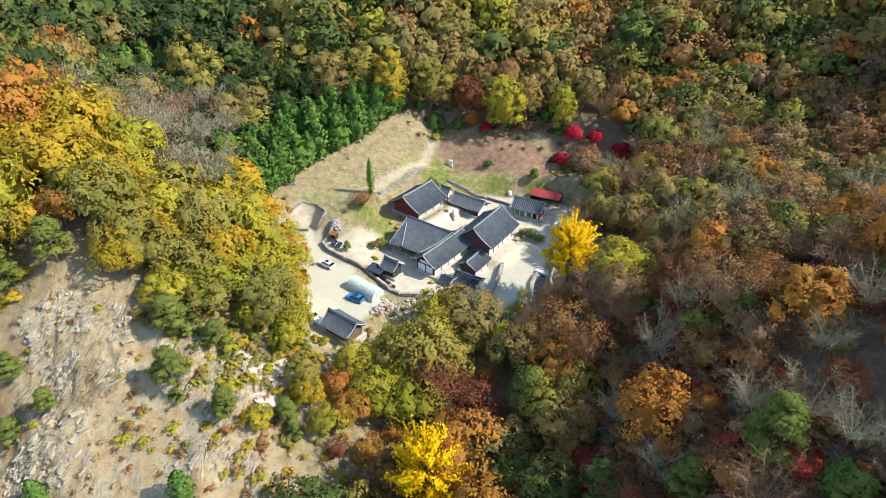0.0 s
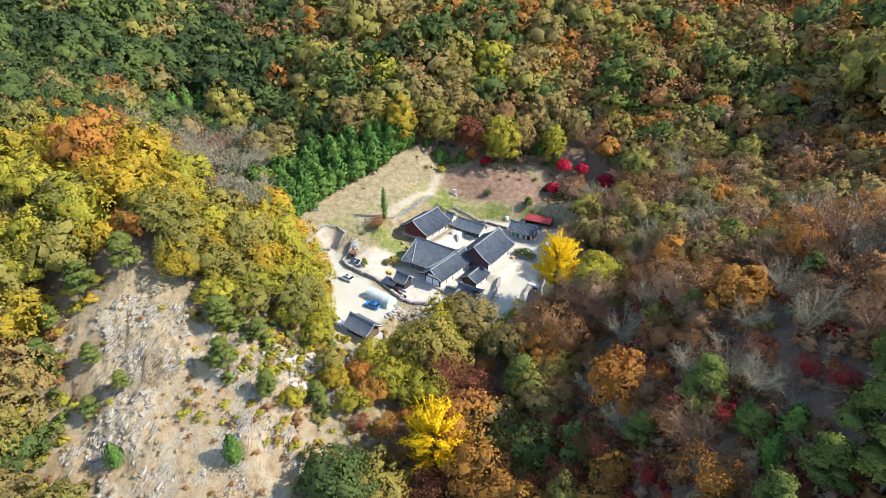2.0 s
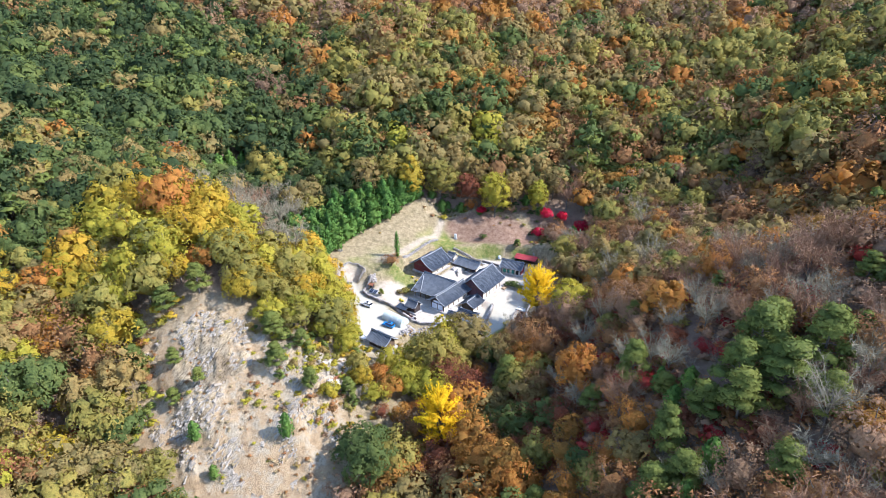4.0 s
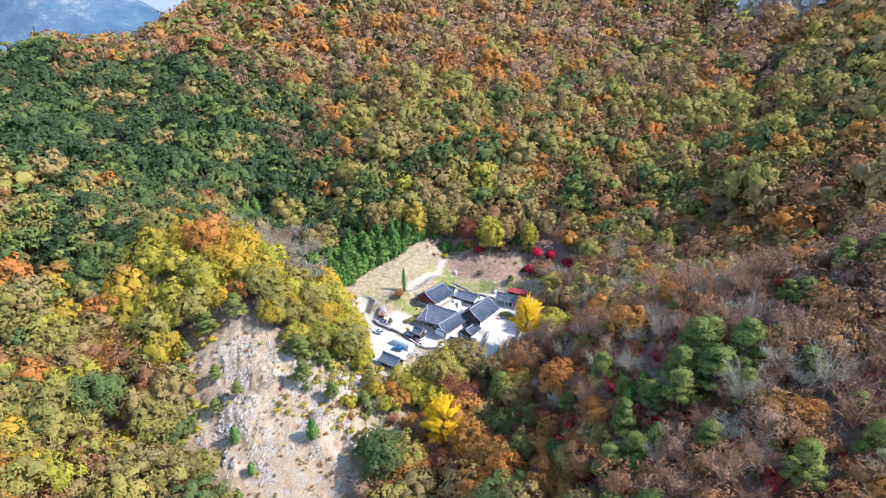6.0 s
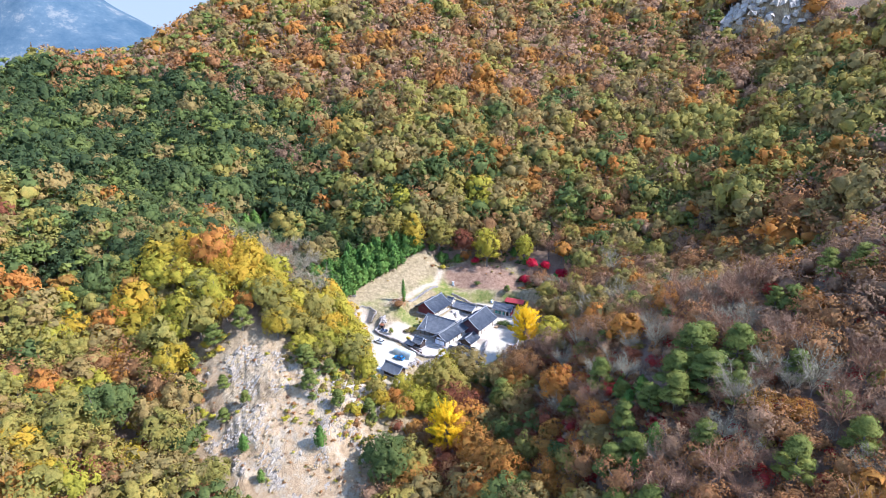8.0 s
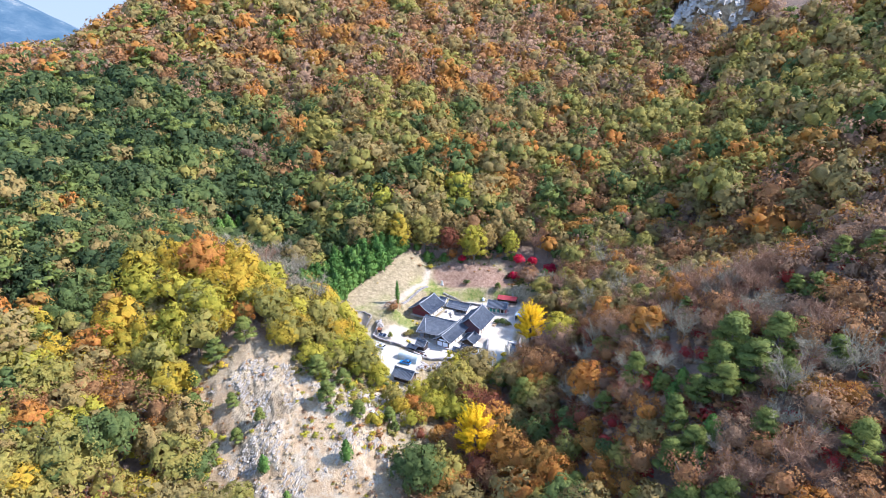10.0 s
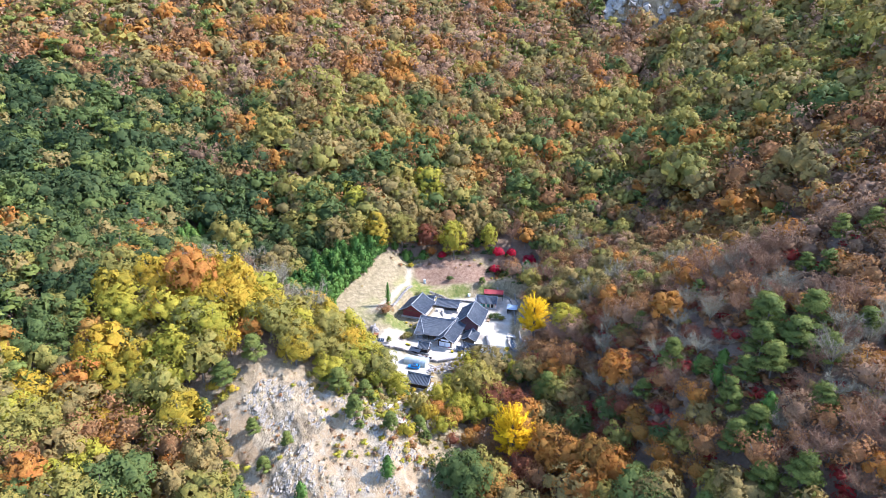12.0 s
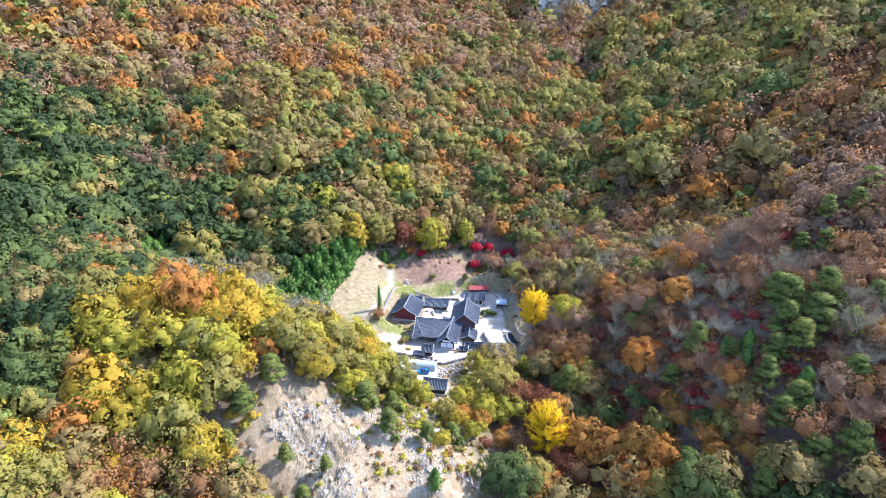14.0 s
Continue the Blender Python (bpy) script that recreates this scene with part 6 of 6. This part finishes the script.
stone_wall("low field-stone wall on the grass slope", [(-45.5, 138.5), (-41.5, 140.6), (-37.4, 140.6)], 0.9, seed=3)
stone_wall("long pale stone revetment on the slope", [(-18.6, 152.6), (-14.0, 158.8), (-9.3, 164.6), (-4.9, 169.8)], 0.8, 1.0, seed=4)
stone_wall("low stone wall behind the rear hall", [(1.5, 163.4), (8.1, 163.2), (13.4, 161.8), (20.5, 157.0)], 1.0, seed=5)
stone_wall("rough stone bank below the lower yard", [(10.2, 110.5), (11.8, 116.0), (14.1, 122.0), (15.6, 127.5)], 1.7, 1.0, 0.5, seed=6)
stone_wall("round stone kerb of the levelled garden plot", [(-42.5, 142.0), (-39.0, 145.2), (-35.5, 145.4), (-32.4, 142.6), (-35.4, 140.8)], 0.5, 0.5, 0.45, seed=7)
stone_wall("stone edging beside the stream path", [(33.0, 128.0), (36.5, 136.0), (39.0, 146.0), (41.0, 156.0)], 0.7, 0.6, seed=8)

# ---- small things round the temple ----
YELLOW = surface("yellow_blooms", (0.72, 0.50, 0.02), (0.82, 0.62, 0.04), rough=0.7)
STEM = surface("flower_leaves", (0.06, 0.12, 0.03), (0.10, 0.17, 0.04))
CLAY = surface("dark_glazed_clay", (0.045, 0.025, 0.018), (0.08, 0.045, 0.03), rough=0.35, spec=0.5)
RUST = surface("rust_red_timber", (0.20, 0.075, 0.035), (0.30, 0.12, 0.06), scale=1.5, fine=9)
PALE = surface("pale_stone", (0.60, 0.59, 0.56), (0.72, 0.71, 0.68), (0.42, 0.41, 0.39), 1.5, 8)
PLASTIC_RED = surface("red_plastic", (0.42, 0.03, 0.03), (0.5, 0.05, 0.04), rough=0.4)
WATER = material("dark_stream_water", 0.12, 0.0, 0.5)[0]
WATER.node_tree.nodes["Principled BSDF"].inputs["Base Color"].default_value = (0.012, 0.016, 0.022, 1)
PANEL = material("solar_cells", 0.15, 0.0, 0.6)[0]
PANEL.node_tree.nodes["Principled BSDF"].inputs["Base Color"].default_value = (0.012, 0.016, 0.03, 1)


def lathe(profile, sides=12):
    """Turn a profile of (radius, height) about the z axis."""
    v = [(r * math.cos(2 * math.pi * k / sides), r * math.sin(2 * math.pi * k / sides), z) for r, z in profile for k in range(sides)]
    f = [(i * sides + k, i * sides + (k + 1) % sides, (i + 1) * sides + (k + 1) % sides, (i + 1) * sides + k) for i in range(len(profile) - 1) for k in range(sides)]
    return v, f + [tuple(range(sides))[::-1], tuple(range((len(profile) - 1) * sides, len(profile) * sides))]


def stand(x, y, sink=0.05):
    return ground_z(x, y) - sink


def stele(x, y, turn):
    root = thing("stele", x, y, stand(x, y), turn, "white stone stele on the green meadow", "stele")
    part("base", box(-0.75, 0.75, -0.5, 0.5, -0.3, 0.35, 0.05), GRANITE, root)
    part("slab", box(-0.5, 0.5, -0.22, 0.22, 0.35, 1.85, 0.06), PALE, root, "white stone slab")
    part("cap", box(-0.62, 0.62, -0.34, 0.34, 1.85, 2.1, 0.08), PALE, root)


def water_tank(x, y):
    root = thing("water_tank", x, y, stand(x, y), 20, "white plastic water tank on the grass", "water tank")
    part("drum", lathe([(0.5, 0), (0.62, 0.1), (0.64, 0.5), (0.62, 1.1), (0.5, 1.3), (0.2, 1.38)], 14), WHITE, root)
    part("lid", lathe([(0.24, 1.37), (0.24, 1.46), (0.1, 1.48)], 10), PALE, root)


def spirit_house(x, y):
    root = thing("spirit_house", x, y, stand(x, y), -30, "small dark shrine box with a faded red roof", "shrine")
    part("body", box(-0.7, 0.7, -0.6, 0.6, -0.2, 1.25, 0.03), DARKWOOD, root)
    # flat near-black plate, the shade of the opening put into its colour
    part("opening", box(-0.4, 0.4, -0.64, -0.603, 0.3, 1.0), SHADOW, root)
    for s in (-1, 1):
        part("roof_slope", merge(grid(lambda u, t: (-1.0 + 2.0 * u, s * 0.95 * t, 1.75 - 0.5 * t), 4, 2, s > 0), grid(lambda u, t: (-1.0 + 2.0 * u, s * 0.95 * t, 1.67 - 0.5 * t), 4, 2, s < 0)), RUST, root, "faded red roof slope")


def rockery(label, x, y, rx, ry, tall, count, seed, mat, turn=0):
    """A heap of stones on the ground."""
    rng = np.random.default_rng(seed)
    V, F = [], []
    c, s = math.cos(math.radians(turn)), math.sin(math.radians(turn))
    for i in range(count):
        a, d = rng.uniform(0, 6.28), math.sqrt(rng.uniform())
        px, py = rx * d * math.cos(a), ry * d * math.sin(a)
        px, py = x + px * c - py * s, y + px * s + py * c
        r = rng.uniform(0.25, 0.6)
        v = ICO_V * rng.uniform(0.8, 1.2, (12, 1)) * r * np.array([1, 0.9, 0.75]) + np.array([px, py, ground_z(px, py) + tall * (1 - d * d) * rng.uniform(0.4, 1.0)])
        F.append(ICO_F + 12 * i)
        V.append(v)
    ob = new("stone_heap", mesh_from("stone_heap", np.concatenate(V), np.concatenate(F), [mat]))
    return tagged(ob, label, "stones", kind="stuff")


def solar_frame(x, y):
    root = thing("solar_panel", x, y, stand(x, y), -35, "pair of tilted dark solar panels on a metal frame", "solar panel")
    for k in (-0.85, 0.85):
        v, f = box(k - 0.75, k + 0.75, -0.8, 0.8, 0.0, 0.05)
        panel = part("panel", ([(a, b, c + 0.95 + b * 0.45) for a, b, c in v], f), PANEL, root)
        part("rim", merge(*[([(a, b, c + 0.955 + b * 0.45) for a, b, c in g[0]], g[1]) for g in (box(k - 0.79, k - 0.75, -0.8, 0.8, 0, 0.06), box(k + 0.75, k + 0.79, -0.8, 0.8, 0, 0.06), box(k - 0.02, k + 0.02, -0.8, 0.8, 0.052, 0.06))]), GREY_TIN, panel)
    for px in (-1.4, 1.4):
        for py, h in ((-0.65, 0.62), (0.65, 1.2)):
            part("leg", rod((px, py, -0.2), (px, py, h), 0.04, 0.04, 6), GREY_TIN, root)


def flower_pot(x, y, r=0.45):
    rng = np.random.default_rng(int(abs(x * 31 + y * 17)))
    root = thing("flower_pot", x, y, stand(x, y), 0, "clay pot of yellow chrysanthemums in bloom", "flower pot", "flower pots")
    part("pot", lathe([(r * 0.5, 0), (r * 0.7, 0.35), (r * 0.78, 0.4), (r * 0.68, 0.4)], 10), CLAY, root)
    d = unit(rng.normal(size=(70, 3)) + np.array([0, 0, 0.5]))
    at = d * r * np.array([1.1, 1.1, 0.7]) + np.array([0, 0, 0.55])
    v, f = tufts(rng, at, d, 0.24, 0.4)
    part("bloom", (v.tolist(), f.tolist()), YELLOW, root, "dense dome of yellow blooms")
    v, f = tufts(rng, at * np.array([0.9, 0.9, 0.75]), d, 0.26, 0.5)
    part("leaves", (v.tolist(), f.tolist()), STEM, root)


def jar(x, y, s):
    root = thing("clay_jar", x, y, stand(x, y), 0, "round dark glazed clay jar by the wall", "jar", "clay jars by the wall")
    part("body", lathe([(0.25 * s, 0), (0.42 * s, 0.3 * s), (0.46 * s, 0.55 * s), (0.33 * s, 0.85 * s), (0.3 * s, 0.9 * s)], 12), CLAY, root)
    part("lid", lathe([(0.36 * s, 0.9 * s), (0.33 * s, 0.97 * s), (0.08 * s, 1.02 * s)], 12), CLAY, root)


def stone_pagoda(x, y, tiers, label, scale=1.0, mat=None):
    mat = mat or GRANITE
    root = thing("stone_pagoda", x, y, stand(x, y), 54, label, "pagoda", "stone pagodas")
    part("base", box(-0.8 * scale, 0.8 * scale, -0.8 * scale, 0.8 * scale, -0.2, 0.45 * scale, 0.04), mat, root)
    z, w = 0.45 * scale, 0.5 * scale
    for k in range(tiers):
        part("storey", box(-w, w, -w, w, z, z + 0.45 * scale), mat, root)
        part("eave_stone", box(-w * 1.5, w * 1.5, -w * 1.5, w * 1.5, z + 0.45 * scale, z + 0.62 * scale, 0.05 * scale), mat, root)
        z, w = z + 0.62 * scale, w * 0.82
    part("finial", lathe([(0.16 * scale, z), (0.2 * scale, z + 0.15 * scale), (0.05 * scale, z + 0.5 * scale)], 8), mat, root)


def rail_fence(line):
    root = thing("rail_fence", *line[0], stand(*line[0]), 0, "rust-red timber rail fence round a bare terrace", "fence")
    x0, y0, z0 = root.matrix_basis.translation
    pts = []
    for (ax, ay), (bx, by) in zip(line, line[1:]):
        n = max(1, round(math.hypot(bx - ax, by - ay) / 1.1))
        pts += [(ax + (bx - ax) * k / n, ay + (by - ay) * k / n) for k in range(n)]
    pts.append(line[-1])
    level = [(px - x0, py - y0, ground_z(px, py) - z0) for px, py in pts]
    for px, py, pz in level:
        part("post", box(px - 0.07, px + 0.07, py - 0.07, py + 0.07, pz - 0.4, pz + 1.25), RUST, root)
    for a, b in zip(level, level[1:]):
        for h in (0.4, 0.75, 1.1):
            part("rail", rod((a[0], a[1], a[2] + h), (b[0], b[1], b[2] + h), 0.085, 0.085, 5), RUST, root)


def plank_stack(x, y, turn):
    root = thing("plank_stack", x, y, stand(x, y), turn, "stack of pale planks beside the main hall", "planks")
    rng = np.random.default_rng(5)
    for k in range(5):
        for j in range(4):
            o = rng.uniform(-0.1, 0.1)
            part("plank", box(-1.3 + o, 1.3 + o, -0.6 + j * 0.31, -0.33 + j * 0.31, k * 0.13, k * 0.13 + 0.1), PALEWOOD, root)


def bin_(x, y, mat, label, w=0.35, h=0.8, name="bin", category="bin"):
    root = thing(name, x, y, stand(x, y), 40, label, category)
    v, f = box(-w, w, -w, w, 0, h, 0.05)
    part("body", ([(a * (0.85 + 0.15 * c / h), b * (0.85 + 0.15 * c / h), c) for a, b, c in v], f), mat, root)
    part("lid", box(-w * 1.08, w * 1.08, -w * 1.08, w * 1.08, h + 0.004, h + 0.07, 0.03), mat, root)


stele(2.5, 174.6, -20)
water_tank(20.8, 163.2)
spirit_house(-29.2, 135.2)
rockery("grey rubble heap behind the small shrine", -29.2, 138.2, 1.5, 2.6, 0.7, 60, 3, FIELDSTONE, 15)
rockery("rough grey field stones below the court wall", -8.5, 111.0, 6.5, 1.6, 0.5, 90, 4, FIELDSTONE, 10)
rockery("pale field stones beside the greenhouse", -13.5, 107.5, 4.5, 1.4, 0.5, 60, 6, FIELDSTONE, 42)
rockery("mossy stones beside the stream", 37.5, 140.0, 2.0, 12.0, 0.3, 70, 8, FIELDSTONE, -18)
rockery("grey boulder on the dry slope", -42.8, 151.7, 1.2, 0.9, 0.9, 9, 9, FIELDSTONE)
solar_frame(-28.3, 132.2)
for x, y in ((-18.2, 129.3), (-17.4, 128.6), (-2.7, 118.2), (18.9, 116.2), (19.8, 116.9), (19.2, 115.4), (20.2, 116.0), (20.5, 117.0), (11.8, 113.6), (12.3, 114.3), (-14.6, 143.6), (-12.9, 142.4), (-11.6, 141.4)):
    flower_pot(x, y, 0.5)
for i in range(11):
    jar(-16.2 + 0.42 * i + 0.1 * math.sin(i * 5), 120.8 - 0.46 * i + 0.15 * math.cos(i * 3), 0.75 + 0.2 * math.sin(i * 2.1))
stone_pagoda(3.1, 149.4, 3, "weathered granite pagoda in the courtyard")
stone_pagoda(1.4, 151.0, 1, "low granite lantern in the courtyard", 0.8)
stone_pagoda(-32.6, 74.6, 2, "small white stone pagoda on the rocky slope", 0.9, PALE)
stone_pagoda(-33.9, 75.4, 1, "small white stone lantern on the rocky slope", 0.8, PALE)
stone_pagoda(-32.0, 75.8, 1, "small white stone lantern on the rocky slope", 0.7, PALE)
rail_fence([(-33.0, 75.9), (-31.2, 79.4), (-27.4, 78.3)])
plank_stack(20.8, 138.6, 55)
bin_(-2.9, 121.0, PLASTIC_RED, "red plastic bin by the wing hall")
bin_(0.9, 125.2, PLASTIC_RED, "red plastic crate on the wing hall terrace", 0.5, 0.5, "crate", "crate")
bin_(2.0, 126.4, WHITE, "white chest freezer on the wing hall terrace", 0.55, 0.9, "chest_freezer", "freezer")
bin_(-13.9, 117.4, PLASTIC_RED, "red plastic tub beside the clay jars", 0.55, 0.45, "tub", "tub")
bin_(-12.4, 116.9, PALE, "pale stone trough beside the clay jars", 0.6, 0.4, "trough", "trough")
tree("pine", -25.2, 130.2, 1.3, 0.9, 1.0, variant=1, label="clipped green conifer bush beside the wall", category="bush", group="garden bushes")
for x, y, r, k in ((24.6, 138.6, 2.2, "green"), (22.4, 140.0, 1.7, "green"), (26.6, 137.0, 1.6, "olive"), (-16.4, 134.4, 2.0, "olive"), (-18.6, 133.2, 1.5, "brown"), (28.2, 165.2, 2.0, "pine"), (14.5, 172.0, 1.7, "green"), (-2.5, 181.0, 1.6, "lime"), (11.5, 108.5, 1.4, "green"), (14.5, 105.5, 1.6, "green"), (18.0, 110.0, 1.3, "lime")):
    tree(k, x, y, r, 0.7, x, variant=int(abs(x)) % 3, label="low rounded green bush beside the yard" if k != "brown" else "low brown bush beside the yard", category="bush", group="garden bushes")


def stream_bridge():
    root = thing("footbridge", 26.4, 125.0, -6.4, -32, "pale concrete slab bridge over the stream channel", "bridge")
    part("deck", box(-2.6, 2.6, -1.0, 1.0, 0.0, 0.35, 0.05), CONCRETE, root)
    for s in (-1, 1):
        part("kerb", box(-2.6, 2.6, *sorted((s * 0.8, s * 1.0)), 0.352, 0.7, 0.03), CONCRETE, root)
    pool = thing("stream", 25.2, 118.0, 0, 0, "dark shaded stream water in a stone channel", "stream")
    tagged(pool, kind="structure")
    line = [(27.0, 124.5), (25.0, 121.0), (24.0, 117.0), (24.6, 112.5), (26.0, 108.0)]
    v = [(px + o - 25.2, py - 118.0, ground_z(px, py) + 0.06) for px, py in line for o in (-1.6, -0.5, 0.5, 1.6)]
    part("water", (v, [(4 * i + j, 4 * i + j + 1, 4 * i + j + 5, 4 * i + j + 4) for i in range(4) for j in range(3)]), WATER, pool)


stream_bridge()
stone_wall("curved concrete-capped stone wall of the stream channel", [(24.4, 124.6), (22.4, 121.2), (21.6, 116.6), (22.4, 112.0)], 1.0, 0.6, 0.45, seed=11)
stone_wall("curved stone wall on the far side of the stream channel", [(28.4, 123.4), (26.8, 119.2), (26.4, 115.0), (27.6, 110.4)], 1.0, 0.6, 0.45, seed=12)
stone_wall("low stone revetment of the stream above the yard", [(30.0, 131.0), (33.0, 138.0), (36.2, 147.0), (38.2, 156.0), (34.5, 163.0)], 0.6, 0.6, seed=13)
